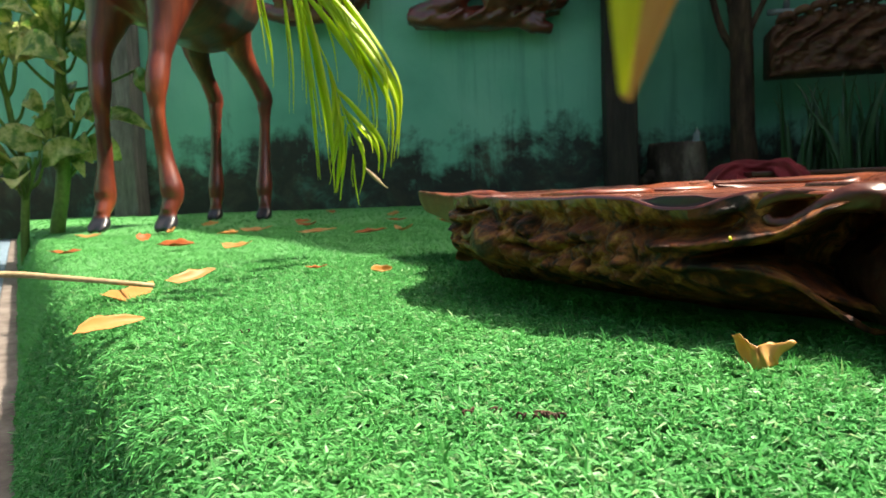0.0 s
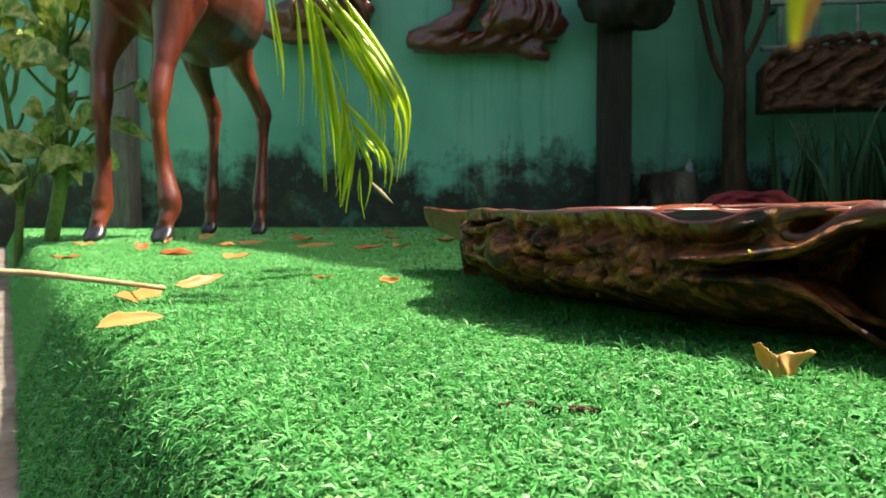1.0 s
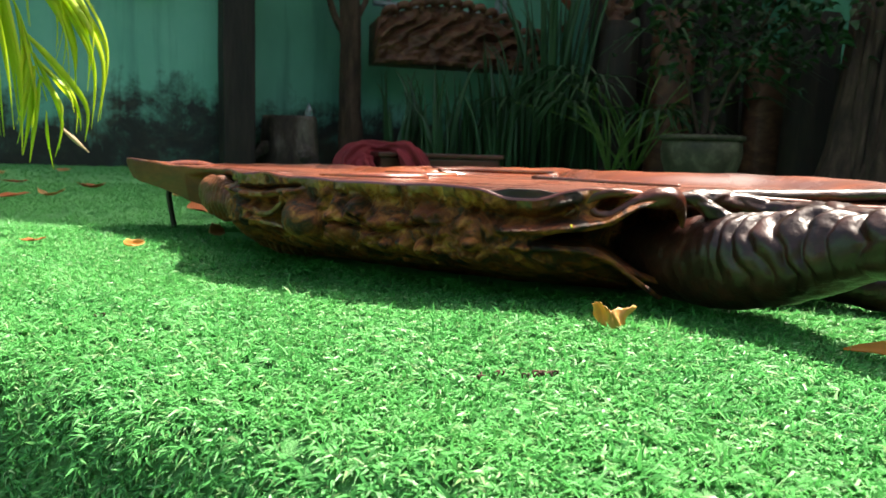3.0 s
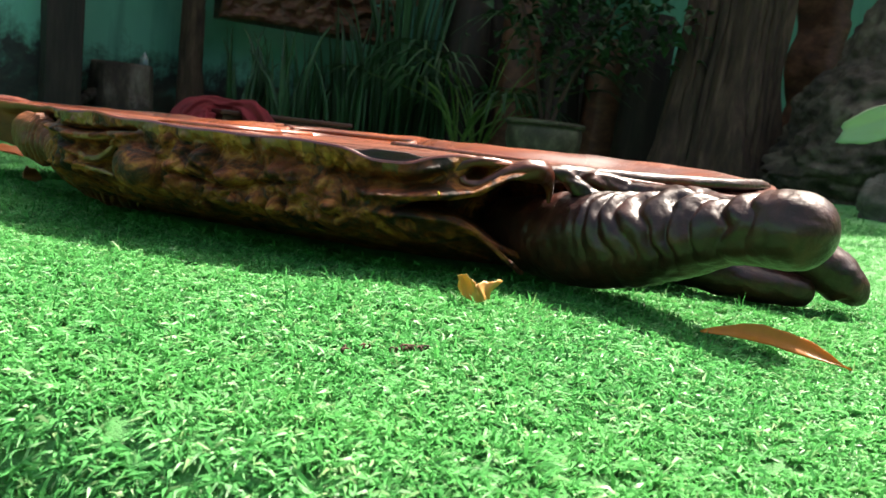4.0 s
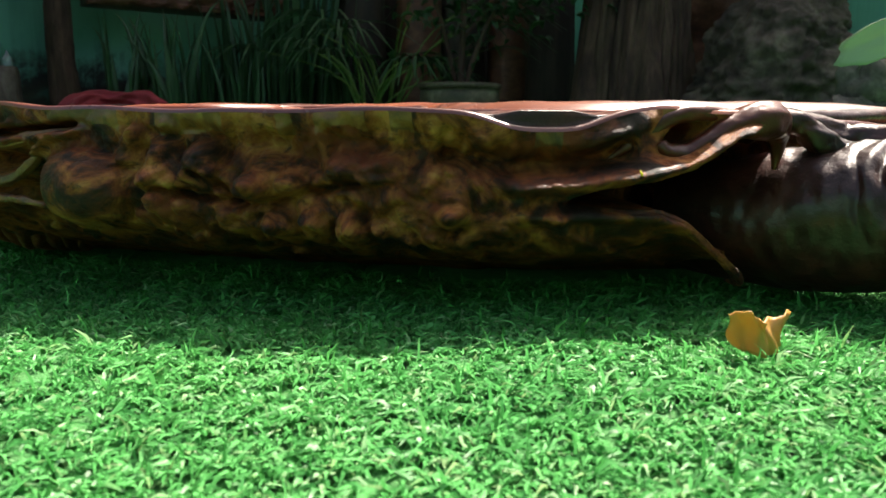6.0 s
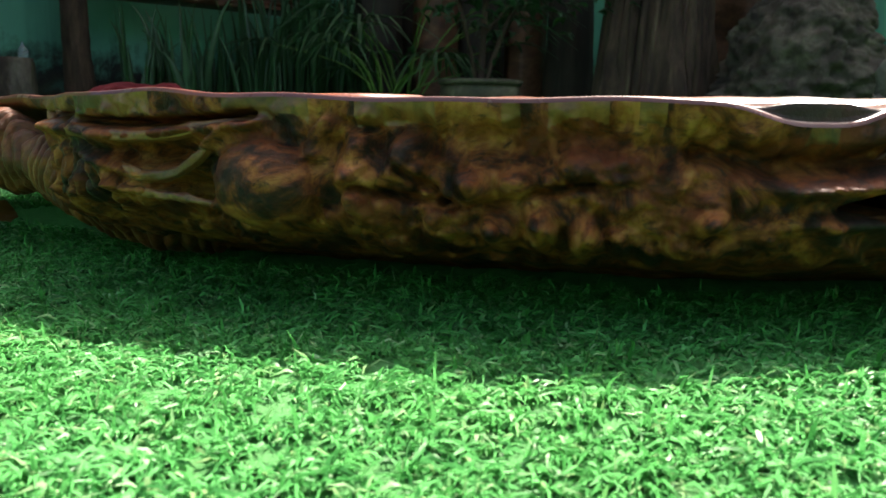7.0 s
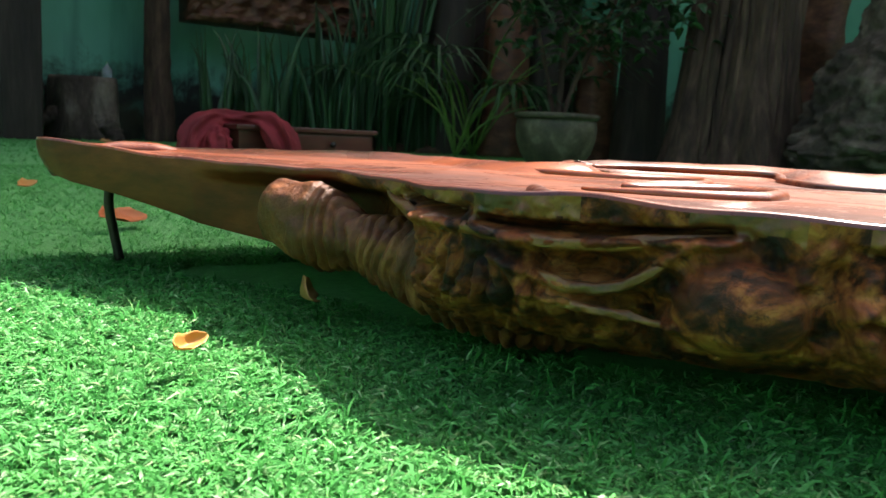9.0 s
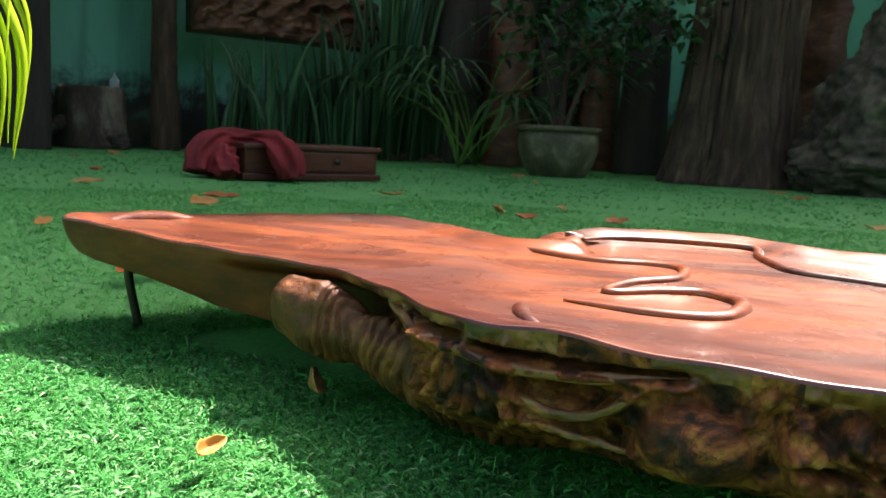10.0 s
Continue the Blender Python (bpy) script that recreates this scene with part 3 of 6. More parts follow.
def grass(name, count, q0, q1, w0, w1, length, width, test, label, mat, bend=True, blades=9, clump=0.0016):
    tufts = count // blades
    q, w = np.repeat(rng.uniform(q0, q1, tufts), blades), np.repeat(rng.uniform(w0, w1, tufts), blades)
    height = np.repeat(rng.uniform(0.6, 1.3, tufts), blades)
    bow = np.repeat(rng.uniform(0, 6.28, tufts), blades)
    q, w = q + rng.normal(0, clump, len(q)), w + rng.normal(0, clump, len(q))
    base, nrm = turf_point(q, w)
    ok = test(base) & (base[:, 1] < 6.2) & (base[:, 0] < 6.1)
    ok &= ~((base[:, 1] > WALL_A - 0.02) & (base[:, 0] < 0.85))
    base, nrm, height, bow = base[ok], nrm[ok], height[ok], bow[ok]
    n = len(base)
    base -= nrm * 0.006
    # each tuft spreads its blades all round, bent over and lying on one another
    # the pile lies combed towards the platform's edge, in patches that differ
    comb = 1.35 + 0.9 * np.sin(base[:, 0] * 47 + 2 * np.sin(base[:, 1] * 31)) * np.sin(base[:, 1] * 41 + 1.3)
    lean = comb + 0.35 * np.sin(bow) + rng.normal(0, 0.9, n) if bend else rng.uniform(0, 6.28, n)
    tilt = np.where(rng.random(n) < 0.03, rng.uniform(0.2, 0.9, n), np.clip(rng.normal(1.50, 0.22, n), 0.8, 1.95)) if bend else np.clip(rng.normal(1.35, 0.38, n), 0.3, 1.9)
    deep = 1 + 0.30 * np.sin(base[:, 0] * 210 + 2.1 * np.sin(base[:, 1] * 90)) * np.sin(base[:, 1] * 190 + 1.7 * np.sin(base[:, 0] * 70))
    L = length * rng.uniform(0.65, 1.3, n) * height * (deep if bend else 1)
    Wd = width * rng.uniform(0.6, 1.25, n)
    t1 = np.cross(nrm, np.array((0.31, 0.95, 0.05)))
    t1 /= np.linalg.norm(t1, axis=1)[:, None]
    t2 = np.cross(nrm, t1)
    way = t1 * np.cos(lean)[:, None] + t2 * np.sin(lean)[:, None]
    spin = rng.uniform(-0.9, 0.9, n)
    side = np.cross(nrm, way)
    side = side * np.cos(spin)[:, None] + nrm * np.sin(spin)[:, None] * 0.8
    mid = base + (nrm * np.cos(tilt * 0.62)[:, None] + way * np.sin(tilt * 0.62)[:, None]) * (L * 0.55)[:, None]
    # the upper half of a blade curls off to a side of its own
    twist = lean + (rng.normal(0, 0.6, n) if bend else 0)
    off = t1 * np.cos(twist)[:, None] + t2 * np.sin(twist)[:, None]
    tip = mid + (nrm * np.cos(tilt * 1.20)[:, None] + off * np.sin(tilt * 1.20)[:, None]) * (L * 0.5)[:, None]
    hw = (Wd * 0.5)[:, None]
    if bend:
        V = np.stack([base - side * hw, base + side * hw, mid + side * hw * 1.05, mid - side * hw * 1.05, tip], 1).reshape(-1, 3)
        loops = (np.arange(n)[:, None] * 5 + np.array([0, 1, 2, 3, 3, 2, 4])).ravel()
        sizes = np.tile([4, 3], n)
    else:
        V = np.stack([base - side * hw, base + side * hw, tip], 1).reshape(-1, 3)
        loops = np.arange(n * 3)
        sizes = np.full(n, 3)
    me = bpy.data.meshes.new(name)
    me.vertices.add(len(V))
    me.vertices.foreach_set("co", V.ravel().astype(np.float32))
    me.loops.add(len(loops))
    me.loops.foreach_set("vertex_index", loops.astype(np.int32))
    me.polygons.add(len(sizes))
    me.polygons.foreach_set("loop_start", np.concatenate([[0], np.cumsum(sizes)[:-1]]).astype(np.int32))
    me.update(calc_edges=True)
    return tagged(put(name, me, mat, turf), label, kind="stuff")


near_zone = lambda p: (np.hypot(p[:, 0], p[:, 1] - 0.62) < 0.68)
mid_zone = lambda p: (np.hypot(p[:, 0], p[:, 1] - 0.62) >= 0.665) & (np.hypot(p[:, 0] - 0.1, p[:, 1] - 0.8) < 2.0)
far_zone = lambda p: np.hypot(p[:, 0] - 0.1, p[:, 1] - 0.8) >= 1.95
free = lambda p: ~inside(FOOT[::10], p[:, 0], p[:, 1])
grass("short_grass", 760000, -0.95, 0.50, -0.98, 0.091, 0.0086, 0.00128, lambda p: near_zone(p) & free(p), "short bright green plastic grass blades", BLADE, True, 12, 0.0012)
grass("grass", 800000, -2.0, 2.4, -2.3, 0.091, 0.0088, 0.0016, mid_zone, "green plastic grass blades", MATTED, False)
grass("grass", 330000, -3.0, 6.5, -8.0, 0.091, 0.010, 0.0055, far_zone, "green plastic grass blades further off", MATTED, False)

# ---- slab table ----
table = thing("slab_table", "low polished root-wood slab table with burled flank, on turf", "low table")
arc = np.concatenate([[0], np.cumsum(np.linalg.norm(np.diff(RIM, axis=0), axis=1))])
FLANK = 0.96      # length of the near flank from the tip to the knob


def bell(x, c, s):
    return np.exp(-((x - c) / s) ** 2)


def rim_height(a):
    z = 0.092 + 0.008 * bell(a, 0.0, 0.10) + 0.008 * bell(a, arc[-1], 0.10)
    z = z - 0.0085 * np.exp(-(np.abs(a - 0.783) / 0.027) ** 3) + 0.0015 * bell(a, 0.838, 0.014) + 0.0015 * bell(a, 0.893, 0.022)
    z = z + 0.0007 * np.sin(a * 37) * np.sin(a * 11.3 + 1) + 0.0004 * np.sin(a * 91)
    z = z - 0.010 * bell(a, 1.12, 0.10) + 0.0030 * bell(a, 0.49, 0.035)
    z = z + np.interp(a, [1.16, 1.26, 1.38, 1.80, 1.98, 2.10, arc[-1] - .35, arc[-1] - .12], [0, .005, .012, .010, .008, .005, .005, 0])
    return z


def near_line(a, z, pts):
    """Distance in the flank's own plane from (a, z) to a polyline."""
    d = np.full(a.shape, 9.0)
    for (a0, z0), (a1, z1) in zip(pts[:-1], pts[1:]):
        ex, ez = a1 - a0, z1 - z0
        k = np.clip(((a - a0) * ex + (z - z0) * ez) / (ex * ex + ez * ez), 0, 1)
        d = np.minimum(d, np.hypot(a - a0 - k * ex, z - z0 - k * ez))
    return d


def wave3(x, y, z, f, s):
    return (np.sin(f * x + 1.7 * np.sin(f * 0.7 * z + s)) * np.sin(f * 1.1 * y + 1.3 * np.sin(f * 0.8 * x + 2 * s)) * np.cos(f * 0.9 * z + s))


def flank_relief(a, z, x, y):
    d = np.zeros(a.shape)
    on = a
    a = a + 0.032
    left = 1 / (1 + np.exp(-(a - 0.36) / 0.02)) * (1 / (1 + np.exp((a - 0.99) / 0.02)))
    # bulging body below a recessed band under the rim
    d += left * (-0.008 * bell(z, 0.074, 0.009) * np.interp(on, [.30, .34, .56, .62, .78, .815], [.1, .1, .1, 1, 1, 0]) + 0.004 * bell(z, 0.052, 0.020))
    # folded lips near the knuckled root
    lips = np.zeros(a.shape)
    lips = np.maximum(lips, 0.0065 * np.exp(-(near_line(a, z, [(0.379, 0.089), (0.395, 0.081), (0.43, 0.076), (0.487, 0.0735), (0.522, 0.0725), (0.555, 0.0765), (0.585, 0.0800)]) / 0.0030) ** 2))
    lips = np.maximum(lips, 0.0065 * np.exp(-(near_line(a, z, [(0.485, 0.0640), (0.500, 0.0595), (0.512, 0.0560), (0.523, 0.0542), (0.545, 0.0580), (0.5625, 0.0700), (0.5715, 0.0773), (0.59, 0.0805)]) / 0.0026) ** 2))
    lips = np.maximum(lips, 0.009 * np.exp(-(near_line(a, z, [(0.50, 0.0490), (0.523, 0.0466), (0.545, 0.0455), (0.567, 0.0432)]) / 0.0026) ** 2))
    d += lips
    d -= 0.018 * np.exp(-(near_line(a, z, [(0.402, 0.0855), (0.425, 0.0825), (0.462, 0.0805)]) / 0.0019) ** 2)
    d -= 0.018 * np.exp(-(near_line(a, z, [(0.475, 0.0795), (0.50, 0.0785), (0.54, 0.0795), (0.585, 0.0835)]) / 0.0017) ** 2)
    d -= 0.018 * np.exp(-((a - 0.527) / 0.022) ** 2 - ((z - 0.0645) / 0.0055) ** 2)
    d -= 0.026 * np.exp(-((a - 0.549) / 0.015) ** 2 - ((z - 0.042) / 0.015) ** 2)
    d -= 0.012 * np.exp(-((a - 0.50) / 0.03) ** 2 - ((z - 0.030) / 0.010) ** 2)
    # round burl and the lumps that follow it
    r = np.hypot((a - 0.592) / 0.026, (z - 0.052) / 0.021)
    d += 0.016 * np.clip(1 - r * r, 0, 1) ** 0.6
    for c, h, s, t, k in ((.635, .062, .011, .018, .010), (.657, .067, .009, .012, .010), (.641, .044, .012, .010, .008), (.684, .058, .009, .007, .010), (.701, .058, .008, .007, .009),
                          (.672, .038, .010, .010, .007), (.695, .037, .008, .011, .010), (.712, .038, .007, .012, .011), (.729, .036, .008, .012, .011), (.743, .034, .009, .010, .008),
                          (.772, .046, .014, .006, .008), (.655, .026, .016, .008, .006), (.765, .030, .018, .008, .006), (.62, .078, .012, .006, .004), (.735, .066, .020, .008, .005)):
        rr = np.hypot((a - c) / s, (z - h) / t)
        d += 1.15 * k * np.clip(1 - rr * rr, 0, 1) ** 0.9
    d -= 0.008 * np.exp(-(near_line(a, z, [(.636, .055), (.643, .053), (.659, .051), (.68, .048), (.697, .051), (.709, .055), (.732, .059)]) / 0.0017) ** 2)
    d -= 0.009 * np.exp(-(near_line(a, z, [(.655, .062), (.668, .055), (.672, .050)]) / 0.0020) ** 2)
    # ribs lower down
    # finger-like ribs side by side below the lips
    finger = np.abs(np.sin(on * 300 + 1.6 * np.sin(z * 110 + on * 40) + 1.1 * np.sin(on * 73)))
    d += 0.0075 * (finger ** 0.7 - 0.6) * bell(z, 0.045, 0.017) * np.clip((z - 0.016) / 0.01, 0, 1) * np.interp(on, [.35, .40, .47, .52], [0, 1, 1, 0])
    d += 0.0045 * (finger ** 0.7 - 0.6) * bell(z, 0.036, 0.016) * np.interp(on, [.60, .64, .74, .78], [0, 1, 1, 0])
    d += 0.005 * np.exp(-(near_line(a, z, [(.561, .024), (.595, .0185), (.646, .018), (.70, .021), (.78, .020)]) / 0.0028) ** 2)
    # sweeping bands under the scooped rim, running into the hollow
    d += 0.004 * np.exp(-(near_line(a, z, [(.79, .0775), (.806, .0760), (.83, .0770), (.85, .0830), (.862, .0895)]) / 0.0050) ** 2)
    d -= 0.013 * np.exp(-(near_line(a, z, [(.77, .0720), (.80, .0665), (.83, .0675), (.85, .0740)]) / 0.0050) ** 2)
    d += 0.012 * np.exp(-(near_line(a, z, [(.80, .0590), (.83, .0610), (.858, .0640), (.880, .0690), (.897, .0770), (.915, .0860)]) / 0.0042) ** 2)
    d -= 0.026 * np.exp(-((a - 0.8845) / 0.0105) ** 2 - ((z - 0.0835 - 0.55 * (a - 0.8845)) / 0.0055) ** 2)
    d += 0.009 * np.exp(-(near_line(a, z, [(.80, .046), (.83, .046), (.862, .045), (.882, .037), (.897, .022), (.915, .013), (.96, .011)]) / 0.0036) ** 2)
    d += 0.006 * np.exp(-(near_line(a, z, [(.815, .044), (.835, .030), (.855, .020), (.875, .010)]) / 0.0030) ** 2)
    # the dark hollow itself, a wedge widening towards the root
    up = np.interp(a, [.812, .841, .864, .884, .90, .916, 1.0], [.052, .0585, .061, .066, .079, .086, .086])
    lo = np.interp(a, [.812, .842, .87, .885, .90, .929, 1.0], [.050, .047, .046, .038, .025, .017, .014])
    open_ = np.clip(np.minimum(up - z, z - lo) / 0.005, 0, 1) * np.clip((a - .815) / .03, 0, 1) * (a < 1.0)
    d -= 0.085 * open_ * open_ * (3 - 2 * open_)
    # grain of the surface
    rough = left * np.interp(on, [.75, .80], [1, .35]) * np.interp(r, [.75, 1.05], [.18, 1])
    d += rough * (0.0022 * wave3(x, y, z, 95, 0.3) + 0.0021 * wave3(x, y, z, 190, 1.1) + 0.0013 * wave3(x, y, z, 370, 2.0) + 0.0004 * wave3(x, y, z, 700, 0.7))
    # knots of burl: rounded cells parted by creases
    for i in np.nonzero((a > 0.30) & (a < 1.02))[0]:
        p = Vector((x[i], y[i], z[i]))
        wob = Vector((noise.noise(p * 60), noise.noise(p * 60 + Vector((9, 0, 0))), noise.noise(p * 60 + Vector((0, 9, 0)))))
        f = noise.voronoi((p + wob * 0.006) * 62)[0]
        g = noise.voronoi((p + wob * 0.004) * 150)[0]
        d[i] += rough[i] * (0.0095 * (min(f[1] - f[0], 0.5) - 0.22) + 0.0034 * (min(g[1] - g[0], 0.5) - 0.22))
    return d


LEV = 92
nrm2 = np.roll(RIM, -1, 0) - np.roll(RIM, 1, 0)
nrm2 = np.stack([-nrm2[:, 1], nrm2[:, 0]], 1) / np.linalg.norm(nrm2, axis=1)[:, None]
cen = core_of(RIM)
nrm2 *= np.sign((nrm2 * (RIM - cen)).sum(1))[:, None]
zr = rim_height(arc)
prow = np.clip(np.interp(arc, [0, .22, .36], [1, 1, 0]) + np.interp(arc, [arc[-1] - .5, arc[-1] - .3, arc[-1]], [0, 1, 1]), 0, 1)
keel = np.interp(arc, [0, .03, .08, .14, .22, .30, .36, arc[-1] - .5, arc[-1] - .25, arc[-1] - .1, arc[-1] - .03, arc[-1]], [.074, .067, .060, .050, .034, .014, .004, .004, .045, .062, .068, .074])
V = np.zeros((LEV, NT, 3))
for i in range(LEV):
    v = i / (LEV - 1)
    fall = min(1.0, v / 0.72)
    zn = (zr - 0.002 - (zr - 0.004) * v) * (1 - prow) + (zr - 0.002 - (zr - 0.002 - keel) * fall) * prow
    # full hull below the rim, drawn in to the foot; the prow sweeps up like a boat
    pull = 0.9 * (max(0.0, v - 0.54) / 0.46) ** 1.7 + 0.1 * v
    pull_prow = 0.10 * min(1.0, v / 0.72) ** 2 + 0.9 * max(0.0, v - 0.72) / 0.28
    k = (pull * (1 - prow) + pull_prow * prow)
    xy = RIM + (FOOT - RIM) * k[:, None]
    rel = flank_relief(arc, zn, RIM[:, 0], RIM[:, 1]) * (1 - prow * 0.8)
    # drawn back behind the knuckled root, under the overhanging rim
    rel -= 0.034 * np.interp(arc, [.16, .25, .34, .40], [0, 1, 1, 0]) / (1 + np.exp((zn - zr + 0.011) / 0.002))
    rel *= np.clip(v / 0.09, 0, 1)
    if i == 0:
        rel = rel * 0
    xy = xy + nrm2 * rel[:, None]
    V[i, :, :2], V[i, :, 2] = xy, zn
faces = []
for i in range(LEV - 1):
    for j in range(NT):
        k = (j + 1) % NT
        faces.append((i * NT + j, i * NT + k, (i + 1) * NT + k, (i + 1) * NT + j))
faces.append(tuple((LEV - 1) * NT + j for j in range(NT)))
flank = put("burl_flank", mesh_of("burl_flank", V.reshape(-1, 3), faces), BURL, table, "mottled olive and brown varnished burl")
flank.data.materials.append(SAPWOOD)
flank.data.materials.append(PROW)
grainline = 0.0035 * np.sin(arc * 83 + 1.3 * np.sin(arc * 31)) + 0.002 * np.sin(arc * 211)
pale = np.zeros(len(faces), np.int32)
for i in range(LEV - 1):
    row = ((V[i, :, 2] > zr - 0.0125 + grainline) & (arc > .35) & (arc < .60 + 60 * grainline)) | (prow > 0.45 + 20 * grainline)
    pale[i * NT:(i + 1) * NT] = np.where(prow > 0.45 + 20 * grainline, 2, row)
flank.data.polygons.foreach_set("material_index", pale)

# polished top: rounded lip, then rings drawn in to the heart
RINGS = [(0.0, -0.002), (0.0006, -0.0006), (0.0012, 0), (0.0018, -0.0003), (0.0022, 0), (0.0026, 0), (0.0030, 0), (0.0034, 0), (0.004, 0), (0.006, 0), (0.010, 0), (0.016, 0), (0.022, 0), (0.028, 0)]
V, faces = [], []
# where the rim is scooped out, the top ends behind it in a steep little wall
scoop = np.clip((0.0905 - zr) / 0.006, 0, 1) * np.interp(arc, [.70, .72, .86, .88], [0, 1, 1, 0])
for inset, dz in RINGS:
    back = 1 / (1 + math.exp(-(inset - 0.0028) / 0.0002))
    level = zr + (0.0905 - zr) * np.clip(inset / 0.028, 0, 1) ** 2
    V.append(np.column_stack([RIM - nrm2 * inset, (zr + dz) * scoop * (1 - back) + 0.0912 * scoop * back + (level + (dz if inset < 0.0009 else 0)) * (1 - scoop)]))
edge = V[-1][:, :2]
ze = V[-1][:, 2]
steps = 34
for i in range(1, steps + 1):
    k = i / steps
    xy = edge * (1 - k) + cen * k
    z = ze * (1 - k) ** 4 + (0.0905 + 0.0008 * np.sin(xy[:, 0] * 30) * np.sin(xy[:, 1] * 23)) * (1 - (1 - k) ** 4)
    V.append(np.column_stack([xy, z]))
m = len(V)
V = np.concatenate(V)
for i in range(m - 1):
    for j in range(NT):
        k = (j + 1) % NT
        faces.append((i * NT + j, i * NT + k, (i + 1) * NT + k, (i + 1) * NT + j))
top = put("tabletop", mesh_of("tabletop", V, faces), TOPWOOD, table, "polished orange-red heartwood top")
top.data.materials.append(ROOT)
# the scoop's inner wall gets the dark root colour, standing in for its shade
scoop_shade = np.zeros(len(faces), np.int32)
for i in range(2, 8):
    scoop_shade[i * NT:(i + 1) * NT] = scoop > 0.25
top.data.polygons.foreach_set("material_index", scoop_shade)
top.data.polygons.foreach_set("use_smooth", scoop_shade == 0)

# carved vines that wind over the top
zt = 0.0915
S_VINE = [(.252, 1.035), (.256, .985), (.264, .928), (.292, .897), (.300, .875), (.285, .858), (.252, .845), (.210, .851), (.172, .843), (.168, .834), (.20, .822), (.222, .803), (.216, .775), (.195, .762), (.162, .758), (.137, .783), (.119, .834)]
put("carved_vine", tube_mesh("carved_vine", [(x, y, zt) for x, y in S_VINE], [.002, .004, .0045, .0045, .005, .0045, .004, .003, .004, .005, .0055, .005, .004, .001], 150, 14, squash=0.8), TOPWOOD, table)
S_VINE2 = [(.335, 1.000, .0965), (.380, .996, .0965), (.428, .955, .0965), (.458, .906, .0965), (.456, .890, .0945), (.436, .878, .0920), (.40, .842, zt), (.382, .815, zt), (.388, .765, zt), (.40, .70, zt), (.43, .62, zt)]
put("carved_vine", tube_mesh("carved_vine", S_VINE2, [.002, .0045, .0045, .0045, .005, .0045, .0045, .004, .002], 120, 14, squash=0.75), TOPWOOD, table)
put("carved_horn", tube_mesh("carved_horn", [(.092, .842, zt - .004), (.080, .832, zt - .003), (.068, .818, zt - .003), (.062, .803, zt - .004), (.062, .795, zt - .006)], [.003, .0056, .0058, .005, .003], 40, 14), TOPWOOD, table)
put("rim_boss", tube_mesh("rim_boss", [(-.005, 1.294, .088), (.022, 1.298, .0900), (.052, 1.289, .0900), (.085, 1.274, .087)], [.005, .011, .011, .005], 30, 14, squash=0.7), TOPWOOD, table)
put("end_boss", tube_mesh("end_boss", [(.298, .994, .072), (.316, 1.002, .082), (.345, 1.014, .085), (.395, 1.012, .082)], [.014, .017, .015, .011], 30, 20, squash=0.8, head=.016), TOPWOOD, table)


def ribbed(count, depth, twist=0.0, seed=0.0, lump=0.05, start=0.0):
    """Uneven growth rings along a root: they wander, swell and die out round it."""
    def shape(u, a):
        c, d = math.cos(a), math.sin(a)
        wander = 1.3 * noise.noise((c * 0.9 + seed, d * 0.9, u * 5 + seed)) + 0.5 * noise.noise((c * 2.2, d * 2.2 + seed, u * 14))
        g = math.sin(2 * math.pi * count * u + twist * d + 2.2 * wander)
        swell = 0.35 + 0.9 * max(0.0, 0.5 + noise.noise((c * 1.3, d * 1.3 + 3 * seed, u * 11 + 2)))
        rib = depth * swell * (0.6 - (1 - abs(g)) ** 1.6)
        fade = min(1.0, max(0.0, (u - start) / 0.08)) if start else 1.0
        return 1 + fade * rib + lump * noise.noise((c * 1.6 + seed, d * 1.6, u * 9 + seed)) + 0.4 * lump * noise.noise((c * 4 + seed, d * 4, u * 30))
    return shape


# folded lips of sapwood that swing out of the flank
def on_flank(a, z, out):
    k = int(np.searchsorted(arc, a))
    p = RIM[k] + nrm2[k] * out
    return (p[0], p[1], z)


for name, line, rad in (("upper_lip", [(.349, .086, -.001), (.356, .081, .000), (.372, .0775, .001), (.40, .0755, .002), (.455, .0735, .002), (.490, .0725, .002), (.522, .0765, .000), (.552, .0805, -.005), (.585, .0805, -.012)], [.002, .0034, .0036, .0034, .0032, .0032, .0028, .0024, .001]),
                        ("folded_lip", [(.453, .0640, -.001), (.468, .0595, .001), (.480, .0560, .003), (.491, .0542, .003), (.513, .0580, .002), (.5305, .0695, .001), (.5395, .0765, .000), (.553, .0800, -.002)], [.0014, .0026, .0030, .0032, .0028, .0026, .0022, .001]),
                        ("lower_lip", [(.472, .0488, .002), (.491, .0466, .004), (.513, .0455, .003), (.533, .0430, .000)], [.001, .0022, .0024, .001]),
                        ("hollow_lip", [(.792, .0480, -.001), (.815, .0468, .003), (.835, .0455, .005), (.851, .0385, .003), (.864, .0285, .000), (.880, .0170, -.004), (.900, .0090, -.010), (.930, .0050, -.014)], [.001, .0020, .0024, .0024, .0022, .0022, .0020, .0010])):
    put(name, tube_mesh(name, [on_flank(p[0], p[1], p[2] - .0022) for p in line], [r * .98 for r in rad], 90, 18, ribbed(5, 0.08, 1, 2.0, 0.5)), SAPWOOD if name != "hollow_lip" else BURL, table)
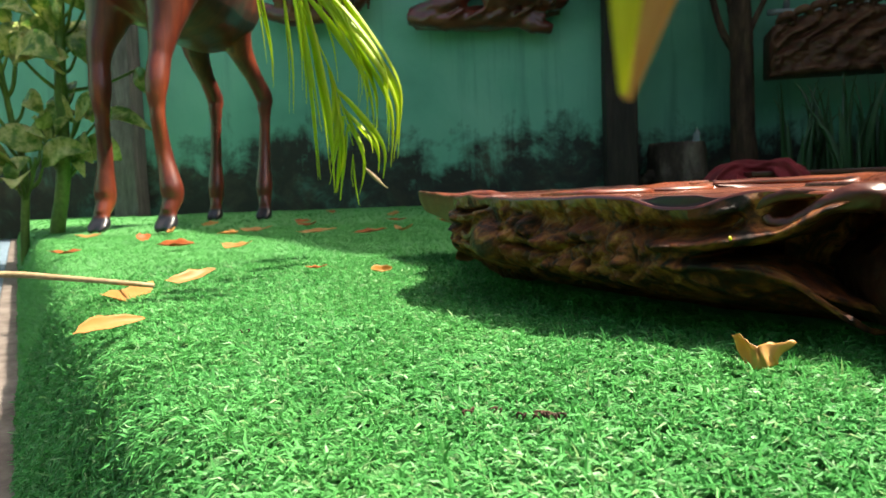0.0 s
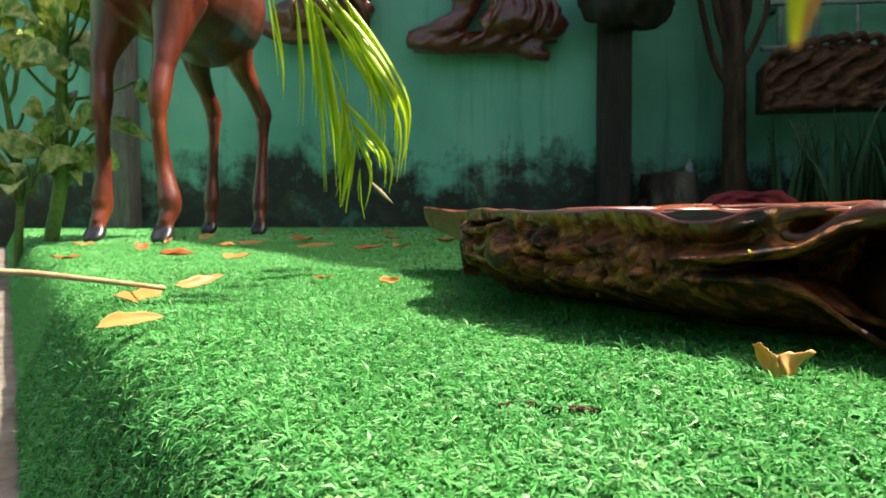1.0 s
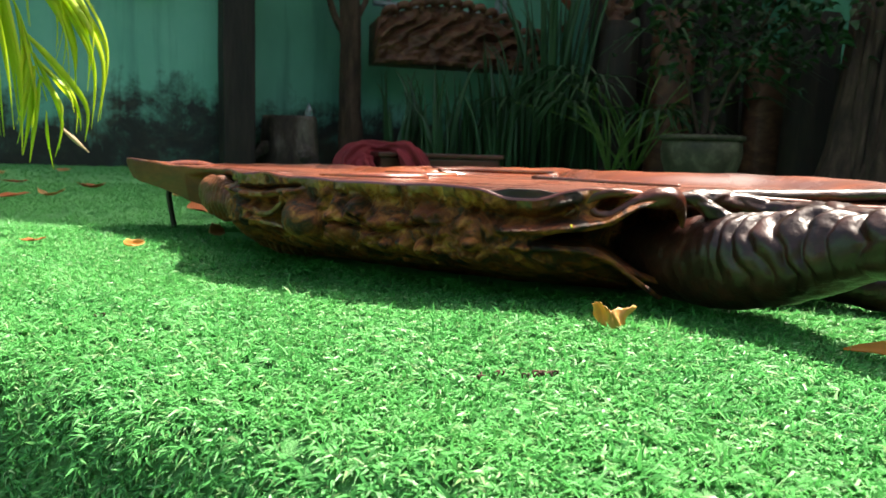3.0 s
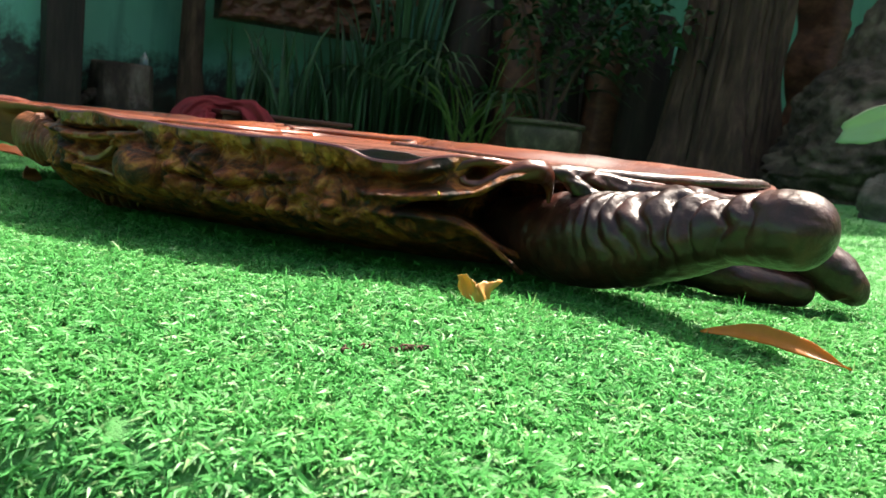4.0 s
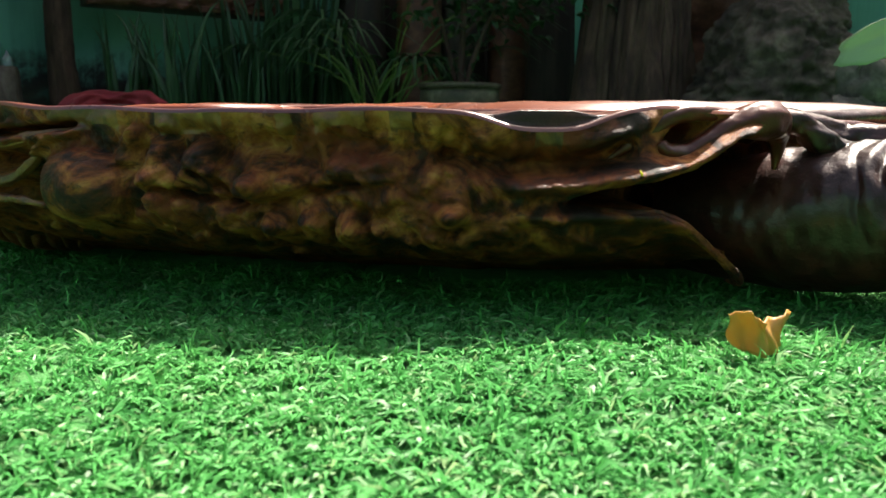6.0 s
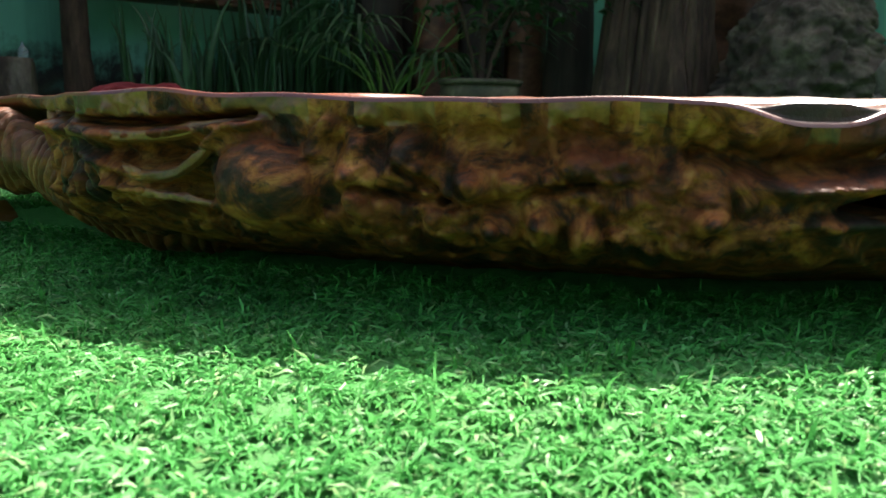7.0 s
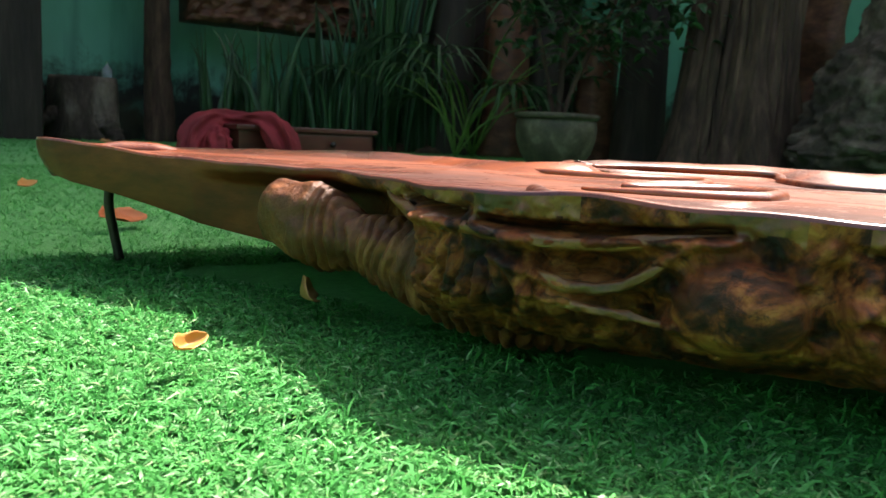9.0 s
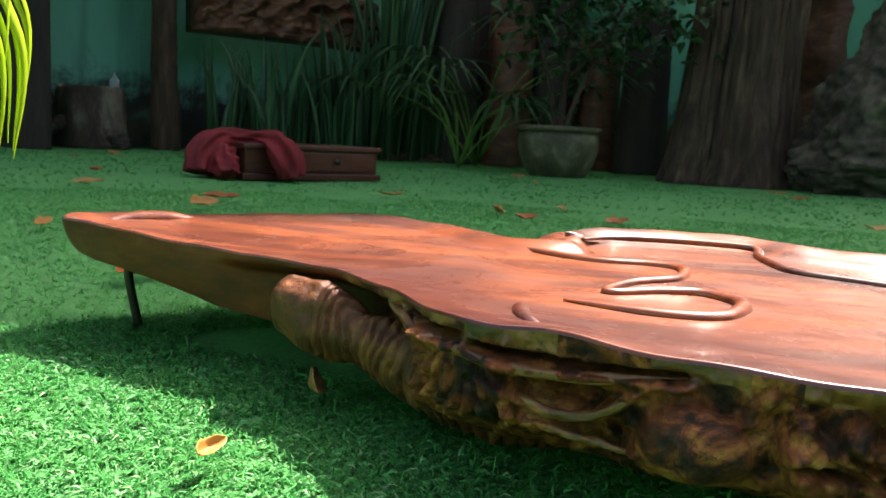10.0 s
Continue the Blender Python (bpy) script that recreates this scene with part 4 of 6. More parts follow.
# knuckled root whose rounded head pokes out under the prow
put("knuckle_root", tube_mesh("knuckle_root", [(0.0288, 1.0177, 0.0639), (0.0328, 0.9957, 0.0619), (0.0425, 0.9657, 0.0555), (0.0508, 0.9307, 0.0495), (0.0628, 0.8907, 0.0439), (0.0878, 0.8457, 0.0379), (0.1328, 0.8057, 0.0359)],
                              [.0150, .0215, .0130, .0180, .0235, .0245, .020], 220, 84, ribbed(15, 0.24, 0.9, 0.4, 0.12, 0.16), squash=1.25, head=.016), KNUCKLE, table, "ribbed burl root with a rounded head")
# smooth knob over the hollow, and the great ribbed root with its round end
put("loop_strand", tube_mesh("loop_strand", [(.226, .520, .0690), (.2325, .512, .0765), (.2395, .5040, .0850), (.249, .4985, .0895), (.262, .4925, .0905), (.274, .4865, .0895)], [.0008, .0030, .0038, .0040, .0036, .003], 60, 18, ribbed(2, 0.05, 0, 4.0, 0.10)), LIPWOOD, table)
put("knob", tube_mesh("knob", [(.2410, .5030, .0775), (.2440, .5005, .0735), (.2520, .4965, .0725), (.2610, .4910, .0770), (.2720, .4850, .0845), (.2835, .4790, .0870), (.2950, .4770, .0865), (.3040, .4780, .0810), (.3090, .4795, .0730), (.3110, .4810, .0640)],
                      [.0030, .0044, .0050, .0054, .0066, .0088, .0094, .0066, .0034, .0014], 90, 30, ribbed(2, 0.05, 0, 2.0, 0.12)), LIPWOOD, table, "smooth knob with a bright worn top")
put("front_strand", tube_mesh("front_strand", [(.306, .482, .0880), (.318, .474, .0860), (.327, .466, .0770), (.338, .457, .0690), (.348, .444, .0655), (.356, .432, .0680), (.362, .415, .0720)], [.004, .0055, .0065, .0075, .009, .011, .011], 90, 26, ribbed(2.5, 0.30, 0.5, 6.0, 0.10)), ROOT, table)

def ringed_root(u, a):
    """Close rings round the root's middle, deepest on top, dying out towards the slab and before its round head."""
    c, d = math.cos(a), math.sin(a)
    fade = min(1.0, max(0.0, (u - .36) / .10)) * min(1.0, max(0.0, (.86 - u) / .05))
    wander = 1.1 * noise.noise((c * 0.9 + 1.3, d * 0.9, u * 5)) + 0.4 * noise.noise((c * 2.2, d * 2.2, u * 14))
    g = abs(math.sin(2 * math.pi * 8.5 * u + 0.7 * d + 2.5 * wander))
    ring = 0.26 * (g ** 0.6 - 0.72) * (0.55 + 0.45 * c) * (0.6 + 0.8 * max(0.0, 0.5 + noise.noise((c * 1.3, d * 1.3, u * 11 + 2))))
    return 1 + fade * ring + 0.07 * noise.noise((c * 1.6 + 1.3, d * 1.6, u * 7)) + 0.022 * noise.noise((c * 5, d * 5, u * 40))


put("great_root", tube_mesh("great_root", [(.318, .545, .034), (.334, .500, .036), (.342, .455, .040), (.347, .418, .0465), (.354, .385, .055), (.360, .352, .0625), (.3648, .331, .0680), (.3685, .310, .0705), (.3725, .288, .0712)],
                            [.026, .032, .037, .0365, .034, .030, .0215, .0262, .0250], 230, 84, ringed_root, tail=.024), ROOT, table, "dark glossy ribbed root with a rounded end")
put("upper_strand", tube_mesh("upper_strand", [(.315, .500, .082), (.345, .498, .0855), (.380, .496, .0830), (.402, .482, .0765), (.408, .46, .0755), (.402, .43, .0765), (.388, .39, .074), (.376, .36, .072)], [.006, .007, .008, .009, .010, .011, .012, .012], 110, 30, ribbed(3.5, 0.34, 1.5, 3.0, 0.12)), ROOT, table)
put("lower_root", tube_mesh("lower_root", [(.43, .52, .05), (.445, .47, .030), (.468, .425, .018), (.490, .395, .0145), (.515, .370, .0125)], [.028, .024, .019, .016, .012], 70, 32, ribbed(3, 0.06, 1, 5.0, 0.10), tail=.014), ROOT, table)
put("root_stub", tube_mesh("root_stub", [(.470, .450, .062), (.500, .405, .055), (.520, .374, .037), (.530, .358, .024), (.534, .350, .014), (.533, .348, .006)], [.020, .019, .0195, .0205, .0195, .014], 70, 36, ribbed(2, 0.05, 1, 8.0, 0.10), tail=.016), ROOT, table, "dark drooping root with a rounded end")
put("end_edge", tube_mesh("end_edge", [(.335, .525, .083), (.37, .512, .0875), (.42, .497, .0890), (.48, .487, .0895), (.54, .476, .0915), (.585, .478, .0930), (.612, .487, .090)], [.003, .006, .0065, .007, .007, .007, .005], 80, 20, ribbed(2, 0.04, 1, 9.0, 0.16), squash=0.8, tail=.01), ROOT, table, "dark rounded edge of the slab's end")
put("end_root", tube_mesh("end_root", [(.50, .55, .055), (.55, .51, .064), (.585, .488, .072), (.606, .472, .077)], [.028, .024, .018, .013], 50, 28, ribbed(3, 0.08, 2, 7.0, 0.12), tail=.016), ROOT, table)
put("rod_leg", tube_mesh("rod_leg", [(.006, 1.258, .070), (.003, 1.256, .045), (.006, 1.253, .02), (.010, 1.250, -.004)], [.0042, .0042, .004, .004], 24, 12), BLACKROD, table, "thin dark iron rod leg")
put("pale_speck", lathe_mesh("pale_speck", [(.0002, 0), (.0016, .0003), (.0012, .0008), (.0002, .001)], 8), YELLOWLEAF, table).matrix_world = pose(.2185, .4975, .065, 70, 0, 30)

# ---- deer statue ----
def leg(hoof, fetlock, shin, knee, upper, top, front):
    rad = [.034, .036, .025, .038, .028, .025, .025, .038, .036, .050, .072, .098]
    pts = [hoof + Vector((0, -.022, .0)), hoof + Vector((0, -.010, .03)), hoof + Vector((0, .010, .058)), fetlock, fetlock + Vector((0, 0, .03)), shin, knee - Vector((0, 0, .05)), knee, knee + Vector((0, 0, .05)), upper, (upper + top) / 2, top]
    toes = [tube_mesh("toe", [tuple(hoof + Vector((k * .016, -.040, .004))), tuple(hoof + Vector((k * .018, -.022, .016))), tuple(hoof + Vector((k * .015, .004, .030))), tuple(hoof + Vector((k * .010, .012, .055)))], [.008, .018, .022, .018], 20, 14) for k in (-1, 1)]
    return join_meshes("leg", [tube_mesh("leg", [tuple(p) for p in pts[2:]], rad[2:], 70, 22)] + toes)


statue_parts = []
for hoof, fet, shin, knee, upper, top, front in (
        (Vector((-.992, 2.375, .0)), Vector((-.983, 2.41, .105)), Vector((-1.006, 2.42, .25)), Vector((-1.010, 2.40, .400)), Vector((-1.000, 2.43, .58)), Vector((-.98, 2.50, .80)), True),
        (Vector((-1.275, 2.49, .0)), Vector((-1.27, 2.53, .105)), Vector((-1.262, 2.53, .25)), Vector((-1.258, 2.52, .405)), Vector((-1.262, 2.54, .60)), Vector((-1.23, 2.60, .80)), True),
        (Vector((-.993, 3.35, .0)), Vector((-1.0, 3.39, .105)), Vector((-1.005, 3.43, .28)), Vector((-1.00, 3.45, .50)), Vector((-1.06, 3.37, .72)), Vector((-1.09, 3.28, .90)), False),
        (Vector((-1.285, 3.53, .0)), Vector((-1.285, 3.56, .105)), Vector((-1.285, 3.58, .29)), Vector((-1.275, 3.58, .52)), Vector((-1.30, 3.48, .73)), Vector((-1.28, 3.36, .90)), False)):
    statue_parts.append(leg(hoof, fet, shin, knee, upper, top, front))
statue_parts.append(tube_mesh("trunk", [(-1.09, 2.38, .93), (-1.10, 2.55, .90), (-1.12, 2.85, .93), (-1.17, 3.15, .95), (-1.19, 3.4, .97), (-1.20, 3.58, .95)], [.10, .215, .235, .23, .24, .12], 50, 32))
statue_parts.append(tube_mesh("neck", [(-1.09, 2.48, .98), (-1.05, 2.30, 1.20), (-1.02, 2.15, 1.45), (-1.02, 2.02, 1.60), (-1.02, 1.84, 1.55)], [.17, .13, .10, .09, .045], 30, 20))
statue_parts.append(tube_mesh("tail", [(-1.20, 3.56, 1.02), (-1.20, 3.66, .98), (-1.2, 3.68, .88)], [.04, .035, .01], 14, 12))
deer = put("deer_statue", join_meshes("deer_statue", statue_parts), STATUE)
rm = deer.modifiers.new("blend", "REMESH")
rm.mode, rm.voxel_size, rm.use_smooth_shade = "VOXEL", 0.009, True
sm = deer.modifiers.new("soften", "SMOOTH")
sm.factor, sm.iterations = 0.5, 5
tagged(deer, "life-size glossy red-brown wooden deer statue with black hooves", "statue")

# ---- posts and wall ornaments ----
def post(name, lo, hi, mat, label):
    n = 40
    verts, faces = [], []
    for i in range(n + 1):
        z = lo[2] + (hi[2] - lo[2]) * i / n
        for (x, y) in ((lo[0], lo[1]), (hi[0], lo[1]), (hi[0], hi[1]), (lo[0], hi[1])):
            verts.append((x + 0.006 * noise.noise((x * 9, y, z * 3)), y + 0.006 * noise.noise((x, y * 9, z * 3 + 7)), z))
    for i in range(n):
        for j in range(4):
            k = (j + 1) % 4
            faces.append((i * 4 + j, i * 4 + k, i * 4 + 4 + k, i * 4 + 4 + j))
    faces += [(3, 2, 1, 0), tuple(n * 4 + j for j in range(4))]
    ob = put(name, mesh_of(name, verts, faces, False), mat)
    bv = ob.modifiers.new("worn", "BEVEL")
    bv.width, bv.segments, bv.limit_method = 0.012, 2, "ANGLE"
    return tagged(ob, label, "post")


post("dark_post", (.735, 5.37, -.01), (.945, 5.595, 3.6), DARKPOST, "dark weathered timber post against the teal wall")
post("grey_post", (-2.77, 5.40, -.01), (-2.585, 5.595, 3.6), GREYPOST, "grey cracked timber post against the teal wall")
bracket = put("post_burl", tube_mesh("post_burl", [(.62, 5.35, 1.72), (.78, 5.30, 1.55), (.98, 5.30, 1.50), (1.14, 5.36, 1.66)], [.06, .19, .20, .08], 40, 28, ribbed(3, .1, 2, 4, .35)), DARKPOST)
tagged(bracket, "dark wooden burl hung on the timber post", "carving")


def relief(name, blobs, mat, voxel, label):
    """A wall carving worked from overlapping swellings, blended into one piece of wood."""
    parts = [tube_mesh("swell", path, radii, 26, 16, ribbed(2, .06, 1, i * 1.7, .18)) for i, (path, radii) in enumerate(blobs)]
    ob = put(name, join_meshes(name, parts), mat)
    r = ob.modifiers.new("blend", "REMESH")
    r.mode, r.voxel_size, r.use_smooth_shade = "VOXEL", voxel, True
    s = ob.modifiers.new("soften", "SMOOTH")
    s.factor, s.iterations = 0.5, 3
    return tagged(ob, label, "carving")


Y = 5.47
relief("wall_carving", [
    ([(-.58, Y, 1.30), (-.40, Y - .04, 1.27), (-.18, Y, 1.26), (.1, Y, 1.27), (.35, Y, 1.25)], [.05, .07, .075, .08, .06]),
    ([(-.57, Y, 1.32), (-.35, Y - .05, 1.36), (-.22, Y - .02, 1.44), (-.15, Y, 1.62), (-.1, Y, 1.8)], [.045, .07, .08, .12, .12]),
    ([(-.05, Y - .03, 1.36), (.12, Y - .08, 1.42), (.28, Y - .05, 1.40), (.42, Y - .02, 1.36), (.50, Y, 1.42)], [.08, .12, .11, .09, .05]),
    ([(0, Y - .04, 1.55), (.15, Y - .05, 1.52), (.33, Y - .03, 1.48), (.47, Y, 1.46)], [.10, .10, .09, .05]),
    ([(.16, Y, 1.25), (.28, Y - .02, 1.20), (.40, Y, 1.17)], [.05, .06, .035]),
    ([(-.55, Y + .03, 1.27), (0, Y + .05, 1.28), (.45, Y + .05, 1.33)], [.05, .09, .06])] + [
    ([(.04 + .07 * k, Y - .12, 1.60 - .01 * k), (.06 + .075 * k, Y - .17, 1.50 - .01 * k), (.02 + .08 * k, Y - .17, 1.41 - .012 * k), (-.04 + .085 * k, Y - .11, 1.33 - .006 * k)], [.014, .022, .020, .010]) for k in range(6)] + [
    ([(-.50 + .16 * k, Y - .07, 1.25), (-.42 + .16 * k, Y - .10, 1.28), (-.34 + .16 * k, Y - .08, 1.33)], [.010, .020, .010]) for k in range(5)], CARVED, .012, "dark red varnished wood carving hung on the teal wall")
relief("wall_carving", [
    ([(-1.62, Y, 1.42), (-1.45, Y - .02, 1.36), (-1.2, Y - .04, 1.36), (-.98, Y - .02, 1.42), (-.86, Y, 1.56)], [.05, .07, .08, .09, .07]),
    ([(-1.5, Y - .02, 1.48), (-1.25, Y - .07, 1.50), (-1.0, Y - .05, 1.56), (-.9, Y, 1.75)], [.09, .13, .13, .10]),
    ([(-1.4, Y - .02, 1.6), (-1.2, Y - .05, 1.68), (-1.0, Y, 1.8)], [.12, .15, .12])] + [
    ([(-1.42 + .09 * k, Y - .12, 1.66), (-1.36 + .09 * k, Y - .20, 1.55), (-1.34 + .10 * k, Y - .17, 1.44), (-1.40 + .11 * k, Y - .08, 1.35)], [.014, .024, .022, .010]) for k in range(6)], CARVED, .012, "dark red varnished wood carving hung on the teal wall")

# carved lintel panel with a scalloped crest on the recess wall
panel = thing("carved_relief", "heavy brown carved wood panel with a scalloped crest", "carving")
nx, nz = 150, 60
verts, faces = [], []
for i in range(nx + 1):
    u = i / nx
    x = 1.91 + 1.45 * u
    lo, hi = .80 + .02 * u, 1.10 + .17 * math.sin(math.pi * min(1, u * 1.1 + .05)) ** .8 + .02 * noise.noise((u * 9, 0, 3))
    for j in range(nz + 1):
        v = j / nz
        z = lo + (hi - lo) * v
        fold = math.sin(u * 42 + 5 * math.sin(v * 5) + 3 * noise.noise((u * 8, v * 4, 0)))
        dy = .05 * math.sin(math.pi * v) ** .5 + .035 * fold * bell(v, .62, .28) + .03 * noise.noise((u * 14, v * 7, 2)) + .02 * noise.noise((u * 34, v * 16, 5))
        if v < .10:
            dy += .05
        verts.append((x, 5.66 - dy, z))
m1 = nz + 1
for i in range(nx):
    for j in range(nz):
        faces.append((i * m1 + j, (i + 1) * m1 + j, (i + 1) * m1 + j + 1, i * m1 + j + 1))
o = len(verts)
verts += [(1.91, 5.86, .80), (3.36, 5.86, .82), (3.36, 5.86, 1.1), (1.91, 5.86, 1.1)]
faces += [tuple([o, o + 1] + [i * m1 for i in range(nx, -1, -1)]), tuple([o + 3] + [i * m1 + nz for i in range(nx + 1)] + [o + 2]),
          tuple([o] + [j for j in range(nz + 1)] + [o + 3]), tuple([o + 1, o + 2] + [nx * m1 + j for j in range(nz, -1, -1)]), (o, o + 3, o + 2, o + 1)]
put("carved_board", mesh_of("carved_board", verts, faces), CARVED_DRY, panel)
for i in range(13):
    u = (i + .6) / 13.4
    x = 1.93 + 1.42 * u
    z = 1.11 + .165 * math.sin(math.pi * min(1, u * 1.1 + .05)) ** .8
    me = tube_mesh("crest_scallop", [(x - .055, 5.66, z - .02), (x - .03, 5.62, z + .02), (x + .02, 5.61, z + .03), (x + .05, 5.64, z - .005), (x + .03, 5.62, z - .03)], [.012, .026, .03, .028, .012], 20, 12)
    put("crest_scallop", me, CARVED_DRY, panel)
for x in (2.2, 3.0):
    put("hanger", box_mesh("hanger", (x - .02, 5.86, .9), (x + .02, 6.2, .94), .004), BLACKROD, panel)

# steel railing behind the panel
rail = thing("steel_railing", "grey painted steel railing on the recess wall", "railing")
for x in (2.12, 2.38, 2.68, 3.10, 3.17):
    put("upright", tube_mesh("upright", [(x, 6.0, 1.22), (x, 6.0, 2.6)], [.022, .022], 4, 12), METAL, rail)
for z in (1.30, 1.63, 2.1):
    put("crossbar", tube_mesh("crossbar", [(1.98, 5.97, z), (3.2, 5.97, z)], [.022, .022], 4, 12), METAL, rail)
for x in (2.12, 3.10):
    put("wall_bracket", box_mesh("wall_bracket", (x - .02, 6.0, 1.6), (x + .02, 6.2, 1.64), .003), METAL, rail)
put("handrail", tube_mesh("handrail", [(2.95, 5.9, 1.98), (3.2, 5.85, 1.78), (3.42, 5.8, 1.62)], [.03, .03, .03], 8, 14), METAL, rail)
pipe = tagged(put("red_pipe", tube_mesh("red_pipe", [(3.45, 5.85, 1.62), (3.62, 5.82, 1.50), (3.80, 5.9, 1.38), (3.9, 6.2, 1.30)], [.03, .03, .03, .03], 14, 12), RUST), "red oxide painted pipe stub", "pipe")

# ---- stump, bottle and young tree ----
def stump(at, r, h, mat, label, name="tree_stump", seed=0):
    prof = [(r * 1.12, -.01), (r * 1.1, .02), (r * 1.02, h * .3), (r * .97, h * .6), (r * .96, h * .93), (r * .92, h), (r * .5, h * 1.005), (.01, h)]
    ob = put(name, lathe_mesh(name, prof, 48, .16, seed), mat)
    ob.matrix_world = pose(*at)
    return tagged(ob, label, "stump")


seat = stump((1.315, 5.90, 0), .215, .385, STUMPWOOD, "grey weathered tree stump used as a stand")
put("root_spur", tube_mesh("root_spur", [(-.10, -.06, .16), (-.20, -.08, .15), (-.27, -.10, .10), (-.30, -.11, .06)], [.06, .05, .035, .015], 40, 18, ribbed(3, .1, 1, 4, .4)), STUMPWOOD, seat)
put("root_spur", tube_mesh("root_spur", [(.05, -.15, .12), (.09, -.22, .05), (.12, -.27, -.01)], [.07, .055, .04], 40, 18, ribbed(3, .1, 1, 8, .4)), STUMPWOOD, seat)
bottle = thing("plastic_bottle", "small clear plastic bottle on the stump", "bottle", at=(1.44, 5.86, .386))
flask = put("bottle_body", lathe_mesh("bottle_body", [(.026, 0), (.03, .006), (.03, .05), (.022, .066), (.010, .078), (.009, .086)], 24), PLASTIC, bottle)
put("cap", lathe_mesh("cap", [(.009, .086), (.010, .088), (.006, .10), (.002, .106)], 18), PLASTIC, flask)
tree = thing("young_tree", "slim young tree with lopped branches by the recess wall", "tree")
put("trunk", tube_mesh("trunk", [(1.775, 5.85, -.02), (1.77, 5.85, .4), (1.76, 5.85, .85), (1.745, 5.85, 1.3), (1.70, 5.85, 1.9), (1.66, 5.85, 2.45)], [.10, .085, .08, .085, .07, .06], 60, 22, ribbed(5, .05, 1, 2, .16)), BARK, tree)
for pts, r in (([(1.74, 5.85, .98), (1.62, 5.82, 1.15), (1.53, 5.8, 1.45), (1.45, 5.8, 1.9), (1.40, 5.8, 2.3)], [.03, .024, .022, .02, .015]),
               ([(1.76, 5.85, 1.05), (1.83, 5.82, 1.2), (1.95, 5.8, 1.5), (1.98, 5.8, 1.9)], [.025, .02, .018, .014]),
               ([(1.74, 5.85, 1.25), (1.64, 5.82, 1.45), (1.58, 5.82, 1.8), (1.57, 5.8, 2.3)], [.03, .028, .024, .02]),
               ([(1.75, 5.85, 1.3), (1.84, 5.87, 1.55), (1.87, 5.88, 2.1)], [.04, .035, .03])):
    put("branch", tube_mesh("branch", pts, r, 26, 12, ribbed(3, .05, 1, r[0] * 90, .15)), BARK, tree)

# ---- sword-leaved plants ----
prng = random.Random(5)


def sword_plant(at, count, height, spread, label):
    pl = thing("snake_plant", label, "plant", "snake plants", at=at)
    put("root_crown", lathe_mesh("root_crown", [(spread * .9, -.01), (spread * .8, .02), (spread * .4, .05), (.01, .06)], 14, .2, at[0]), SOIL, pl)
    for i in range(count):
        a, r = prng.uniform(0, 6.28), spread * prng.uniform(.1, 1)
        h = height * prng.uniform(.55, 1.05)
        lean = prng.uniform(.02, .30) * h
        x, y = r * math.cos(a), r * math.sin(a)
        dx, dy = lean * math.cos(a + prng.uniform(-.8, .8)), lean * math.sin(a)
        path = [(x, y, 0), (x + dx * .2, y + dy * .2, h * .4), (x + dx * .6, y + dy * .6, h * .8), (x + dx, y + dy, h * (1 if lean < .15 * h else .95))]
        w = prng.uniform(.016, .030)
        put("leaf", blade_mesh("leaf", path, [w * .7, w, w * .95, w * .6, .001], (math.sin(a * 3), math.cos(a * 3), .1), .2, 12, 2, .002), SNAKE, pl)
    return pl


for k, (x, y, n, h, s) in enumerate(((1.98, 5.45, 9, .75, .12), (2.25, 5.35, 12, .80, .14), (2.5, 5.4, 12, .72, .14), (2.75, 5.3, 14, .95, .15), (2.98, 5.25, 14, 1.2, .14), (3.12, 5.15, 12, 1.75, .10), (3.30, 5.2, 10, 1.6, .1), (2.6, 5.0, 9, .6, .12), (2.2, 5.05, 7, .5, .1), (3.45, 5.0, 10, .9, .12))):
    sword_plant((x, y, 0), int(n * 1.7), h * 1.05, s * 1.15, "dark green snake plant with tall sword leaves" if h > 1 else "dark green clump of sword-shaped leaves")


def fan_palm(at, count, h, label, seed):
    r = random.Random(seed)
    pl = thing("small_palm", label, "plant", "small palms", at=at)
    for i in range(count):
        a = 6.283 * i / count + r.uniform(-.3, .3)
        reach = h * r.uniform(.5, .9)
        top = h * r.uniform(.55, 1)
        tipv = Vector((reach * math.cos(a), reach * math.sin(a), top))
        put("stalk", tube_mesh("stalk", [(0, 0, 0), (tipv.x * .4, tipv.y * .4, top * .7), tuple(tipv)], [.008, .006, .004], 12, 6), STEM, pl)
        leaves = []
        out = Vector((math.cos(a), math.sin(a), 0))
        side = Vector((-out.y, out.x, 0))
        for j in range(9):
            b = (j - 4) / 4 * 1.35
            d = out * math.cos(b) + side * math.sin(b)
            L = h * .55 * r.uniform(.8, 1.1)
            leaves.append(blade_mesh("l", [tuple(tipv), tuple(tipv + d * L * .5 + Vector((0, 0, .02))), tuple(tipv + d * L + Vector((0, 0, -.10 - .06 * r.random())))], [.003, .011, .008, .001], (0, 0, 1), .2, 7, 2))
        put("fan_leaf", join_meshes("fan_leaf", leaves), DARKLEAF, pl)
    return pl


fan_palm((3.12, 4.35, 0), 13, .62, "small dark fan palm at the edge of the turf", 3)
fan_palm((3.45, 4.55, 0), 12, .95, "small dark fan palm at the edge of the turf", 8)

